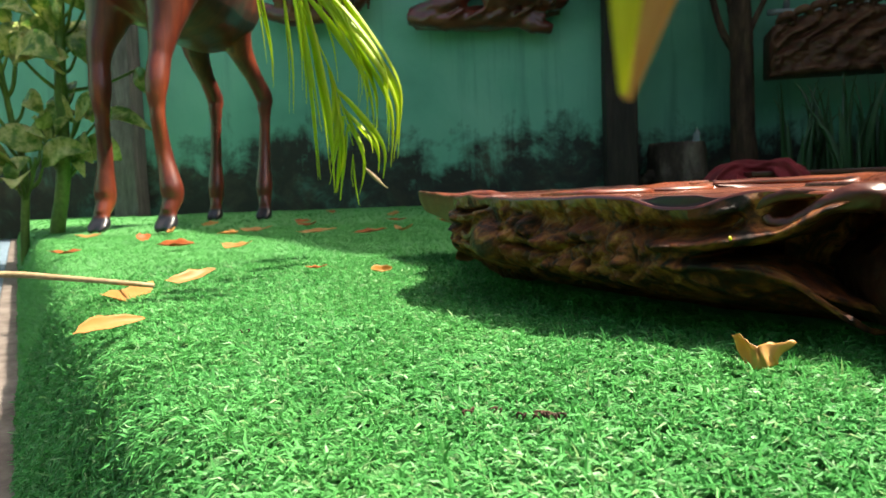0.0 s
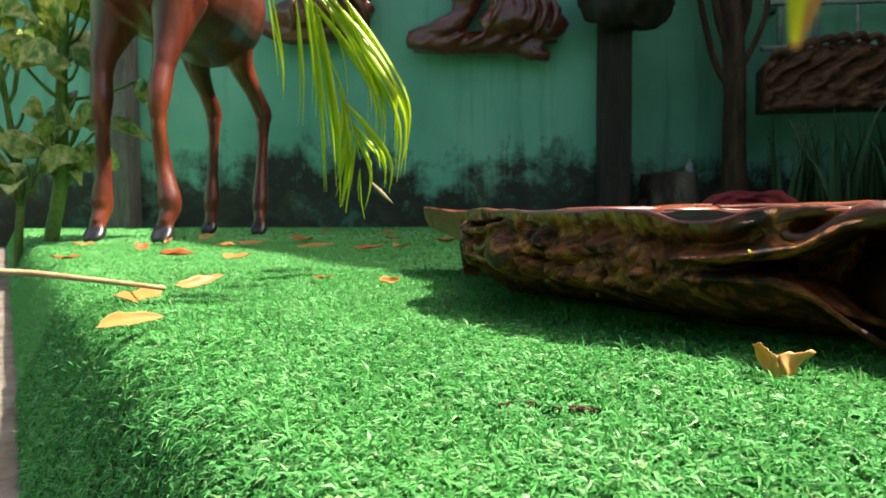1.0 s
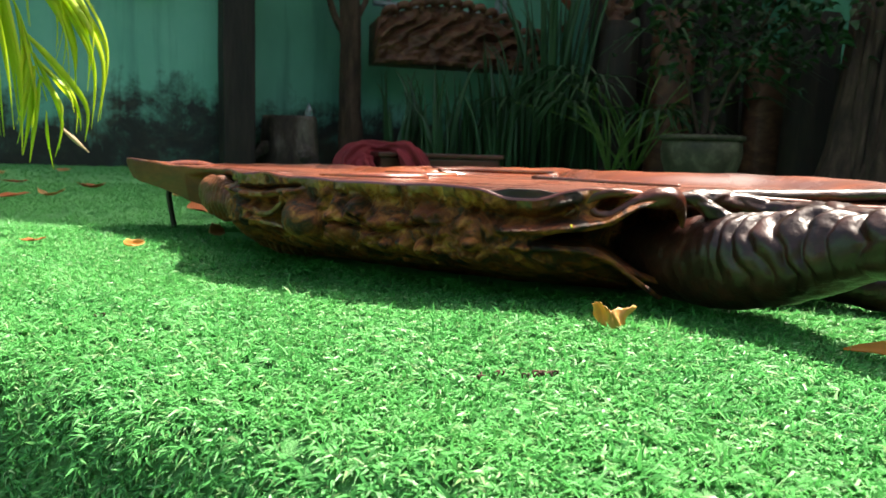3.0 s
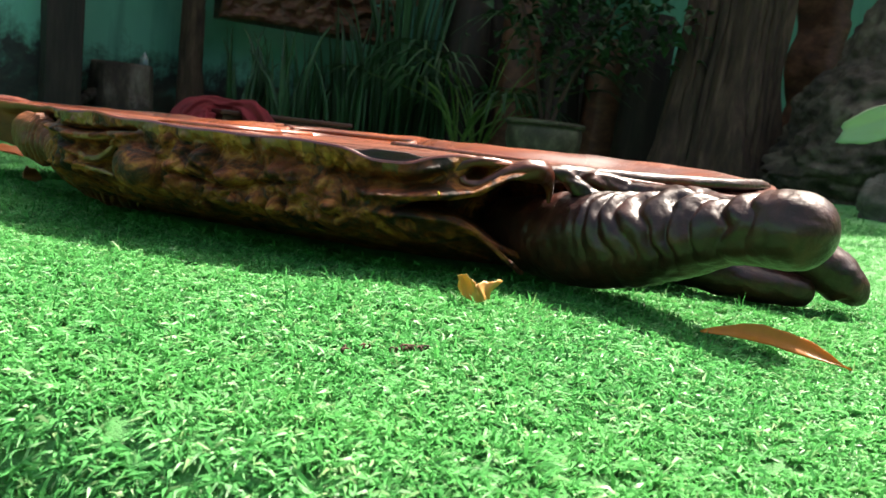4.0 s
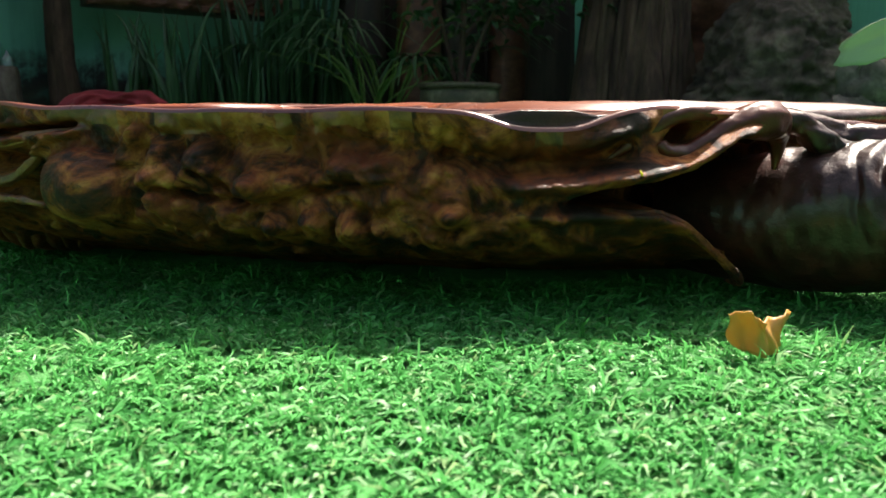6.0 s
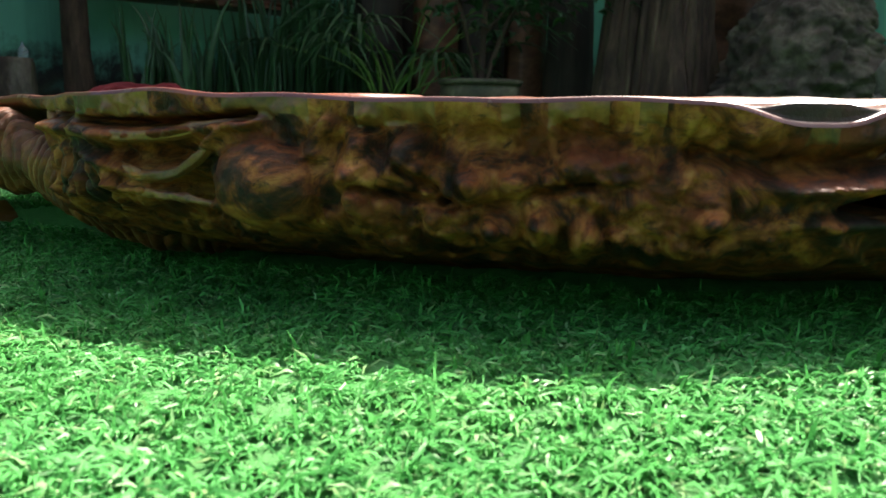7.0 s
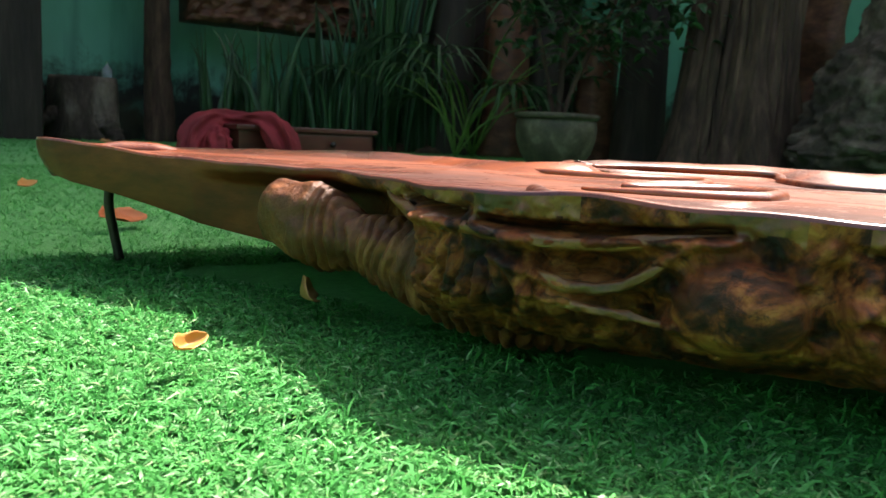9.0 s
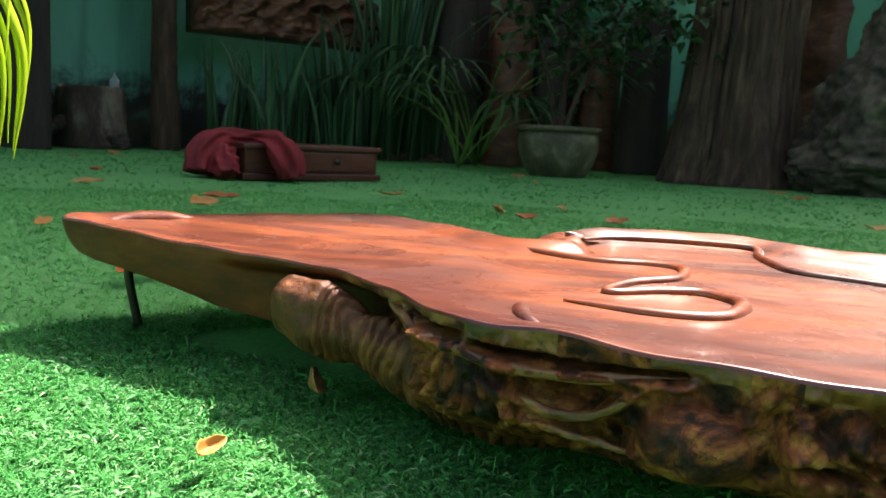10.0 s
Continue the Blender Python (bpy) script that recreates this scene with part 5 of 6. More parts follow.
# ---- timber behind the pot ----
for x, y, h, r, s in ((3.60, 5.0, 1.16, .17, 1), (3.95, 4.75, 1.0, .16, 2), (4.25, 4.6, .95, .17, 3), (4.55, 4.4, 1.0, .16, 4), (4.5, 3.95, 1.15, .17, 5), (4.15, 5.0, 1.3, .16, 6), (3.95, 5.55, 2.3, .19, 7), (4.33, 5.5, 2.5, .20, 9), (4.72, 5.45, 2.4, .20, 11), (5.10, 5.30, 2.6, .19, 13)):
    ob = stump((x, y, 0), r, h, DARKPOST if s % 2 else CARVED_DRY, "upright dark brown timber log under the trees", "upright_log", s)
    tagged(ob, category="log", group="upright logs")
relief("root_carving", [([(3.63 + (.085 + .035 * math.cos(3 * t)) * math.cos(2 * t), 5.05 + .04 * math.sin(3 * t), 1.33 + (.085 + .035 * math.cos(3 * t)) * math.sin(2 * t)) for t in np.linspace(0, 6.28, 40)], [.030] * 40), ([(3.6, 5.03, 1.14), (3.62, 5.03, 1.24)], [.07, .05])], CARVED_DRY, .010, "knotted brown root carving standing on a log")

# ---- pot with shrub ----
pot = thing("glazed_pot", "large round mossy grey-green glazed pot", "pot", at=(3.17, 3.55, 0))
vessel = put("pot_body", lathe_mesh("pot_body", [(.155, -.004), (.165, .005), (.20, .06), (.225, .14), (.228, .20), (.222, .245), (.215, .25), (.205, .24), (.19, .22)], 56, .02, 3), GLAZE, pot)
put("rim", lathe_mesh("rim", [(.212, .246), (.236, .25), (.242, .262), (.240, .275), (.225, .28), (.205, .275), (.203, .25)], 56), GLAZE, vessel)
put("potting_soil", lathe_mesh("potting_soil", [(.205, .232), (.12, .24), (.01, .245)], 28, .05, 2), SOIL, pot)


def shrub(name, at, limbs, leaf_count, size, label, mat, seed, leaf_len=.07):
    r = random.Random(seed)
    sh = thing(name, label, "plant", at=at)
    ends = []
    for pts, rad in limbs:
        put("stem", tube_mesh("stem", pts, rad, 30, 9, ribbed(3, .03, 1, len(pts), .1)), BARK, sh)
        P = curve_points(pts, 14)
        ends += [Vector(p) for p in P[5:]]
    for part_no in range(4):
        leaves = []
        for i in range(leaf_count // 4):
            c = r.choice(ends) + Vector((r.gauss(0, size), r.gauss(0, size), r.gauss(0, size * .8)))
            a, dn = r.uniform(0, 6.28), r.uniform(-.7, .25)
            d = Vector((math.cos(a), math.sin(a), dn)).normalized()
            L = leaf_len * r.uniform(.6, 1.25)
            mid = c + d * L * .5 + Vector((0, 0, .008))
            leaves.append(blade_mesh("l", [tuple(c), tuple(mid), tuple(c + d * L - Vector((0, 0, L * .15)))], [.001, L * .27, L * .30, L * .16, .001], (r.gauss(0, .3), r.gauss(0, .3), 1), .18, 6, 2))
        put("foliage", join_meshes("foliage", leaves), mat, sh)
    return sh


shrub("potted_shrub", (3.17, 3.55, .24), [
    ([(0, 0, -.02), (.02, .0, .35), (.05, .02, .75), (-.05, .05, 1.2)], [.02, .017, .014, .006]),
    ([(.02, 0, -.02), (.12, -.05, .3), (.26, -.12, .62), (.38, -.2, 1.0)], [.016, .014, .012, .005]),
    ([(0, .02, 0), (-.10, .06, .4), (-.26, .1, .8), (-.42, .12, 1.05)], [.014, .012, .010, .004]),
    ([(.03, .0, .3), (.2, -.15, .55), (.42, -.32, .72), (.55, -.4, .6)], [.012, .010, .008, .003])], 760, .15, "leafy dark green shrub growing in the glazed pot", DARKLEAF, 11, .085)

# ---- great trunk and weathered root ----
def gnarled(u, a):
    flare = 1 + 0.35 * max(0, 1 - u * 4) ** 2
    flute = 0.10 * math.sin(5 * a + 1.2 * math.sin(u * 4)) + 0.06 * math.sin(11 * a + u * 5) + 0.03 * math.sin(23 * a - u * 7)
    return flare * (1 + flute + 0.08 * noise.noise((math.cos(a) * 2, math.sin(a) * 2, u * 8)))


great = thing("great_trunk", "massive fluted reddish-brown tree trunk under the roof", "tree trunk")
put("trunk", tube_mesh("trunk", [(4.05, 3.0, -.03), (4.08, 3.0, .5), (4.12, 3.0, 1.1), (4.14, 3.02, 1.8), (4.1, 3.05, 2.6), (4.1, 3.05, 3.59)], [.30, .28, .265, .255, .25, .25], 130, 128, gnarled), BARK, great)
brng = random.Random(31)
for i in range(18):
    a = math.pi * (0.75 + 1.0 * i / 17)
    ca, sa = math.cos(a), math.sin(a)
    r0 = [.335, .30, .275, .265, .255]
    path = [(4.05 + .03 * k + (r0[k] + brng.uniform(-.012, .010)) * math.cos(a + brng.uniform(-.04, .04)), 3.0 + (r0[k]) * math.sin(a + brng.uniform(-.04, .04)), z) for k, z in enumerate((-.02, .45, 1.0, 1.6, 2.4))]
    put("bark_ridge", tube_mesh("bark_ridge", path, [brng.uniform(.018, .035) for _ in range(5)], 60, 10, ribbed(6, .12, 2, i, .5)), BARK, great)


def craggy(seed):
    def shape(u, a):
        x, y, z = math.cos(a) * 1.5 + seed, math.sin(a) * 1.5, u * 3
        return 1 + .35 * noise.noise((x, y, z)) + .22 * abs(noise.noise((x * 2.6, y * 2.6, z * 2.6))) + .13 * noise.noise((x * 6, y * 6, z * 6)) + .06 * noise.noise((x * 13, y * 13, z * 13))
    return shape


crag = thing("weathered_root", "huge craggy grey-brown weathered root piece", "driftwood")
put("root_base", tube_mesh("root_base", [(4.42, 2.25, -.05), (4.40, 2.25, .15), (4.38, 2.24, .42), (4.42, 2.22, .68), (4.46, 2.2, .80)], [.40, .46, .42, .30, .12], 110, 110, craggy(1.0)), ROCKROOT, crag)
put("root_spire", tube_mesh("root_spire", [(4.46, 2.22, .60), (4.50, 2.2, .9), (4.58, 2.15, 1.2), (4.62, 2.1, 1.5), (4.66, 2.05, 1.7)], [.26, .24, .16, .12, .04], 80, 80, craggy(5.0)), ROCKROOT, crag)
relief("carved_screen", [([(5.2, 2.95 + .05 * i, .04 + .5 * k), (5.18, 2.98 + .05 * i, .45 + .5 * k), (5.2, 2.92 + .05 * i, .7 + .5 * k)], [.06, .10, .06]) for i in range(5) for k in range(3)], CARVED_DRY, .02, "dark carved wooden screen standing behind the trunk")

# stones and the broad-leaved plant beyond the table's end
srng = random.Random(21)
for x, y, z, r in ((2.74, 1.29, .05, .13), (2.86, 1.20, .07, .15), (2.79, 1.25, .20, .11), (2.98, 1.12, .08, .16), (2.90, 1.16, .23, .12), (3.04, 1.06, .22, .13), (3.14, .98, .10, .17), (2.66, 1.30, .03, .09), (3.16, 1.00, .28, .11)):
    me = tube_mesh("stone", [(-r, 0, 0), (-r * .5, 0, .01), (0, 0, .0), (r * .5, 0, .01), (r, 0, 0)], [r * .25, r * .75, r * .85, r * .7, r * .2], 26, 24, craggy(srng.random() * 9))
    ob = put("stone", me, STONE)
    ob.matrix_world = pose(x, y, z, srng.uniform(-20, 20), srng.uniform(-20, 20), srng.uniform(0, 180))
    tagged(ob, "rough brown-grey mossy stone in a small pile", "stone", "stone pile")
ear = thing("broad_leaf_plant", "pale green broad-leaved plant on the turf past the table", "plant", at=(1.74, .70, 0))


def ear_leaf(heart, size, along, across, swing):
    """A lobed leaf about its heart: a long pointed blade and two ears behind, pleated along the veins."""
    heart, along, across = Vector(heart), Vector(along).normalized(), Vector(across).normalized()
    face = along.cross(across)
    n, m = 120, 9
    verts, faces = [heart], []
    for k in range(n):
        th = -math.pi + 2 * math.pi * k / n + .25
        reach = math.exp(-(th / .42) ** 2) + .36 * math.exp(-((th + 2.25) / .48) ** 2) + .43 * math.exp(-((th - 2.75) / .45) ** 2) + .28
        reach *= 1 + .05 * math.sin(th * 31) * math.exp(-(th / .3) ** 2) + .02 * math.sin(th * 17)
        for j in range(1, m + 1):
            f = j / m
            pleat = .055 * size * f * abs(math.sin(th * 6 + .4)) - swing * size * (f * reach) ** 2 + .012 * size * math.sin(f * 14 + th * 3)
            verts.append(heart + (along * math.cos(th) + across * math.sin(th)) * (reach * f * size * .80) + face * pleat)
    for k in range(n):
        q = (k + 1) % n
        faces.append((0, 1 + k * m, 1 + q * m))
        for j in range(m - 1):
            faces.append((1 + k * m + j, 2 + k * m + j, 2 + q * m + j, 1 + q * m + j))
    ob = put("leaf", mesh_of("leaf", verts, faces), PALELEAF, ear)
    so = ob.modifiers.new("thickness", "SOLIDIFY")
    so.thickness = .0012
    return ob


for heart, size, along, across in (((-.153, .073, .270), .158, (-.66, .60, -.45), (.33, -.30, -.89)), ((.10, -.14, .36), .20, (.3, -.9, -.3), (.9, .3, .2)), ((.16, .12, .33), .18, (.9, .3, -.3), (-.3, .9, .1))):
    ear_leaf(heart, size, along, across, .10)
    put("stalk", tube_mesh("stalk", [(0, 0, -.006), (heart[0] * .25, heart[1] * .25, heart[2] * .6), heart], [.008, .006, .004], 16, 10), STEM, ear)

# ---- chest and cloth ----
chest = thing("wooden_chest", "long low dark red wooden chest standing on turf", "chest", at=(1.297, 3.23, 0))
put("body", box_mesh("body", (-.283, -.135, .022), (.283, .135, .108), .003), CHESTWOOD, chest)
put("lid", box_mesh("lid", (-.297, -.15, .109), (.297, .15, .127), .004), CHESTWOOD, chest)
put("plinth", box_mesh("plinth", (-.297, -.15, -.003), (.297, .15, .021), .004), CHESTWOOD, chest)
drawer = put("drawer_front", box_mesh("drawer_front", (-.06, -.141, .032), (.262, -.1352, .100), .002), CHESTWOOD, chest)
put("knob", lathe_mesh("knob", [(.004, 0), (.005, .006), (.011, .010), (.012, .016), (.006, .02), (.001, .021)], 18), BLACKROD, drawer).matrix_basis = pose(.09, -.141, .068, 90, 0, 0)
# cloth: a twisted swag heaped at the chest's end, over the lid and down its front
def folds(seed):
    def shape(u, a):
        c, d = math.cos(a), math.sin(a)
        deep = math.sin(6 * a + 5 * noise.noise((u * 3, seed, 0)) + 3 * u) * .16 + math.sin(11 * a - 4 * u + seed) * .08
        return 1 + deep + .30 * noise.noise((c * 1.4 + seed, d * 1.4, u * 5)) + .10 * noise.noise((c * 4, d * 4 + seed, u * 16))
    return shape


swags = [tube_mesh("swag", [(.885, 3.19, .015), (.90, 3.20, .065), (.94, 3.21, .105), (1.01, 3.23, .136), (1.06, 3.21, .138), (1.095, 3.16, .138), (1.12, 3.10, .134), (1.135, 3.055, .105), (1.155, 3.035, .055), (1.165, 3.03, .012)],
                   [.050, .052, .050, .038, .028, .030, .036, .045, .052, .046], 150, 64, folds(1.0)),
         tube_mesh("swag", [(1.03, 3.28, .125), (.98, 3.25, .115), (.945, 3.24, .075), (.925, 3.24, .02)], [.025, .034, .042, .050], 80, 56, folds(4.0)),
         tube_mesh("swag", [(.955, 3.10, .012), (.96, 3.13, .05), (.975, 3.17, .10)], [.035, .040, .030], 60, 48, folds(7.0))]
cl = put("red_cloth", join_meshes("red_cloth", swags), CLOTH)
rmc = cl.modifiers.new("blend", "REMESH")
rmc.mode, rmc.voxel_size, rmc.use_smooth_shade = "VOXEL", .0045, True
tagged(cl, "crumpled dark red cloth draped over the end of the chest", "cloth")

# ---- variegated plants at the platform's corner ----
def dumb_cane(stems, leaves, more, label, seed):
    """Jointed canes and broad pointed leaves on short stalks; each leaf by its base, tip and half width."""
    r = random.Random(seed)
    pl = thing("dumb_cane", label, "plant", "dumb canes")
    for pts, rad in stems:
        put("stem", tube_mesh("stem", pts, rad, 40, 12, ribbed(7, .10, 0, seed + 1, .06)), STEM, pl)
    canes = curve_points(stems[0][0], 30)
    for k in range(more):
        q = Vector(canes[r.randint(12, 29)])
        a = r.uniform(-2.6, 2.6)
        b = q + Vector((.07 * math.sin(a), -.05 * math.cos(a), r.uniform(.02, .08)))
        leaves = leaves + [(tuple(b), tuple(b + Vector((r.uniform(.08, .19) * math.sin(a), -.10 * math.cos(a), r.uniform(-.06, .17)))), r.uniform(.024, .042))]
    for base, tip, w in leaves:
        b, t, w = Vector(base), Vector(tip), w * 1.4
        d = t - b
        mid = (b + t) / 2 + Vector((r.uniform(-.02, .02), -.03, .10 * abs(d.x) + .01))
        face = Vector((r.uniform(-.35, .35), -1, r.uniform(.1, .5)))
        put("leaf", blade_mesh("leaf", [tuple(b), tuple(mid), tuple(t - Vector((0, 0, .12 * abs(d.x))))], [.006, w * .55, w * .92, w, w * .93, w * .72, w * .4, .002], tuple(face), r.uniform(.08, .18), 20, 8, .0012), VARIEGATED, pl)
        # stalk back to the nearest cane
        root = min((Vector(q) for pts, rad in stems for q in curve_points(pts, 20)), key=lambda q: (q - (b - Vector((0, 0, .10)))).length)
        put("leaf_stalk", tube_mesh("leaf_stalk", [tuple(root), tuple((root + b) / 2 + Vector((0, .01, -.015))), tuple(b)], [.008, .006, .005], 12, 8), STEM, pl)
    return pl


dumb_cane([([(-1.60, 2.72, -.26), (-1.569, 2.72, -.02), (-1.524, 2.72, .22), (-1.513, 2.72, .52), (-1.503, 2.72, .68), (-1.49, 2.74, .95)], [.030, .026, .023, .022, .017, .010]),
           ([(-1.53, 2.72, .20), (-1.56, 2.70, .30), (-1.60, 2.69, .40)], [.010, .008, .006])],
          [((-1.500, 2.70, .715), (-1.516, 2.62, .94), .064), ((-1.518, 2.74, .63), (-1.613, 2.70, .80), .046), ((-1.60, 2.62, .625), (-1.405, 2.55, .600), .040), ((-1.33, 2.92, .60), (-1.225, 2.90, .49), .026),
           ((-1.47, 2.86, .40), (-1.24, 2.85, .39), .022), ((-1.62, 2.70, .365), (-1.55, 2.66, .345), .015), ((-1.466, 2.74, .345), (-1.40, 2.70, .25), .030), ((-1.49, 2.74, .275), (-1.435, 2.70, .20), .018),
           ((-1.44, 2.78, .80), (-1.38, 2.74, .95), .05), ((-1.46, 2.76, .72), (-1.40, 2.72, .60), .030), ((-1.56, 2.76, .50), (-1.47, 2.72, .40), .028), ((-1.50, 2.80, .55), (-1.56, 2.78, .44), .026)],
          12, "tall variegated yellow-green dumb cane beside the platform", 3)
dumb_cane([([(-1.68, 2.68, -.26), (-1.665, 2.68, -.02), (-1.648, 2.68, .22), (-1.681, 2.68, .40), (-1.70, 2.66, .62)], [.016, .015, .013, .011, .008]),
           ([(-1.66, 2.68, .10), (-1.615, 2.67, .19), (-1.59, 2.66, .27)], [.008, .007, .005])],
          [((-1.70, 2.60, .44), (-1.735, 2.52, .84), .056), ((-1.688, 2.72, .74), (-1.665, 2.68, .90), .034), ((-1.67, 2.70, .60), (-1.60, 2.66, .72), .036), ((-1.60, 2.64, .27), (-1.63, 2.60, .16), .020), ((-1.64, 2.70, .48), (-1.56, 2.68, .43), .026),
           ((-1.60, 2.72, .86), (-1.55, 2.68, 1.0), .045)],
          11, "variegated dumb cane with upright pale-mottled leaves", 8)
dumb_cane([([(-1.80, 2.66, -.26), (-1.776, 2.66, -.02), (-1.763, 2.66, .33), (-1.73, 2.64, .57), (-1.75, 2.62, .80)], [.024, .021, .019, .015, .010])],
          [((-1.71, 2.60, .59), (-1.80, 2.55, .54), .032), ((-1.755, 2.60, .66), (-1.775, 2.54, .90), .045), ((-1.73, 2.62, .50), (-1.80, 2.58, .40), .034), ((-1.76, 2.58, .10), (-1.71, 2.52, .16), .022), ((-1.79, 2.58, .02), (-1.73, 2.52, .05), .018), ((-1.74, 2.64, .74), (-1.68, 2.60, .80), .030)],
          11, "variegated dumb cane leaning over the kerb", 21)

# ---- palm frond hanging in front of the wall ----
frond = thing("palm_frond", "bright yellow-green palm frond hanging down over the turf", "palm frond")
frng = random.Random(4)
RACHIS = [(-1.35, 1.32, -.25), (-1.28, 1.30, .45), (-1.0, 1.27, .92), (-.62, 1.25, .95), (-.39, 1.24, .74), (-0.216, 1.24, 0.365), (-0.209, 1.24, 0.34), (-0.196, 1.24, 0.312), (-0.184, 1.24, 0.279), (-0.173, 1.24, 0.236), (-0.163, 1.24, 0.196), (-0.158, 1.24, 0.176)]
put("midrib", tube_mesh("midrib", RACHIS, [.012, .011, .010, .009, .007, .006, .005, .004, .003, .0025, .002, .001], 90, 8), FROND, frond)
LEAFLETS = [(-0.184, 0.343, -0.185, 0.124, 0.0015, 0.0046), (-0.177, 0.331, -0.166, 0.135, 0.0023, 0.0046), (-0.173, 0.321, -0.164, 0.1, 0.0084, 0.0050), (-0.166, 0.302, -0.156, 0.09, 0.0099, 0.0046), (-0.16, 0.282, -0.162, 0.188, 0.0023, 0.0042), (-0.152, 0.253, -0.166, 0.134, 0.0038, 0.0042), (-0.146, 0.223, -0.163, 0.101, 0.0023, 0.0042), (-0.14, 0.206, -0.155, 0.091, 0.0019, 0.0038), (-0.187, 0.346, -0.177, 0.198, -0.0008, 0.0042)]
LEAFLETS += [(-0.133, 0.162, -0.126, 0.081, -0.0023, 0.0017), (-0.147, 0.24, -0.124, 0.098, 0.0171, 0.0042), (-0.14, 0.21, -0.114, 0.146, 0.0076, 0.0038), (-0.156, 0.266, -0.085, 0.122, 0.0228, 0.0050), (-0.144, 0.233, -0.09, 0.136, 0.0114, 0.0042), (-0.172, 0.348, -0.076, 0.14, 0.0361, 0.0055), (-0.163, 0.345, -0.068, 0.149, 0.0399, 0.0055), (-0.154, 0.349, -0.08, 0.192, 0.0285, 0.0055), (-0.181, 0.34, -0.094, 0.188, 0.0228, 0.0055)]
LEAFLETS += [(-0.135, 0.351, -0.064, 0.154, 0.0304, 0.0050), (-0.157, 0.339, -0.099, 0.184, 0.0266, 0.0034), (-0.129, 0.342, -0.118, 0.242, 0.0114, 0.0021), (-0.148, 0.343, -0.113, 0.211, 0.0228, 0.0025), (-0.163, 0.348, -0.151, 0.276, 0.0053, 0.0021), (-0.211, 0.357, -0.222, 0.229, 0.0053, 0.0025), (-0.197, 0.358, -0.202, 0.243, 0.0061, 0.0042), (-0.249, 0.353, -0.262, 0.275, 0.0046, 0.0025), (-0.255, 0.352, -0.259, 0.309, 0.0008, 0.0017)]
for x0, z0, x1, z1, bow, w in LEAFLETS:
    x1 = x1 - .026
    x0, z0 = (x0 - .050, z0 + .085) if z0 > .32 else (x0 - .026, z0)
    for share in (.92, .62):
        w2, y = w * share, frng.uniform(-.02, .02)
        path = [(x0, 1.24, z0), (x0 + (x1 - x0) * .33 + bow * .7, 1.24 + y * .4, z0 + (z1 - z0) * .30), (x0 + (x1 - x0) * .72 + bow, 1.24 + y * .8, z0 + (z1 - z0) * .66), (x1, 1.24 + y, z1)]
        put("leaflet", blade_mesh("leaflet", path, [w2 * .5, w2 * .85, w2, w2 * .85, w2 * .45, .0003], (frng.uniform(-.9, .9), -1, .2), .16, 24, 2, .0003), FROND, frond)
        # a slimmer twin beside it
        x1, z1, bow = x1 + frng.uniform(-.012, .006), z1 + frng.uniform(-.004, .03), bow * frng.uniform(.6, 1.2)
put("dry_tip", blade_mesh("dry_tip", [(-0.143, 1.24, 0.142), (-0.124, 1.24, 0.123), (-0.106, 1.24, 0.106)], [.001, .0035, .0005], (0, -1, .2), .1, 8, 2, .0003), STRAW, frond)

# yellowing leaf hanging close before the lens at the start
hang = thing("hanging_leaf", "yellow-green and brown leaf hanging from a twig", "leaf")
put("green_half", blade_mesh("green_half", [(.104, .102, .175), (.1035, .102, .145), (.1015, .102, .122), (.1010, .102, .1095)], [.0095, .0078, .0052, .0026, .0004], (.1, -1, .1), .2, 16, 4), YELLOWLEAF, hang)
put("brown_half", blade_mesh("brown_half", [(.116, .104, .170), (.1125, .104, .145), (.1065, .104, .125), (.1015, .1035, .1090)], [.0085, .0070, .0046, .0026, .0006], (.3, -1, .1), .2, 14, 4), DRYLEAF, hang)
# above the hanging leaf the twig's course is unseen, led over the turf for its shadow
TWIG = [(.108, .104, .172), (.110, .13, .30), (.115, .30, .54), (.13, .55, .73), (.17, .90, .81), (.24, 1.30, .86), (.45, 1.9, 1.15), (.95, 2.9, 2.2)]
put("twig", tube_mesh("twig", TWIG, [.001, .0012, .0018, .0025, .003, .004, .006, .008], 80, 6), BARK, hang)
hrng = random.Random(17)
# leaves added out of view to cast the streaked shadow on the turf
for k in range(5):
    b = Vector((.20 + .022 * k, .80 + .11 * k, .80 + .012 * k))
    d = Vector((hrng.choice((-1, 1)) * hrng.uniform(.05, .10), hrng.uniform(.04, .12), hrng.uniform(-.05, .02)))
    put("shade_leaf", blade_mesh("shade_leaf", [tuple(b), tuple(b + d * .5 + Vector((0, 0, .012))), tuple(b + d)], [.002, .016, .019, .011, .0008], (0, 0, 1), .15, 10, 4), YELLOWLEAF, hang)

# ---- stalk and fallen leaves ----
tagged(put("dry_stalk", tube_mesh("dry_stalk", [(-.286, .796, .012), (-.37, .79, .022), (-.444, .778, .03), (-.55, .76, .028), (-.75, .73, -.02), (-.98, .70, -.15)], [.0025, .0035, .004, .0045, .005, .005], 40, 10), STRAW), "long pale dry leaf stalk lying over the turf's edge", "stalk")


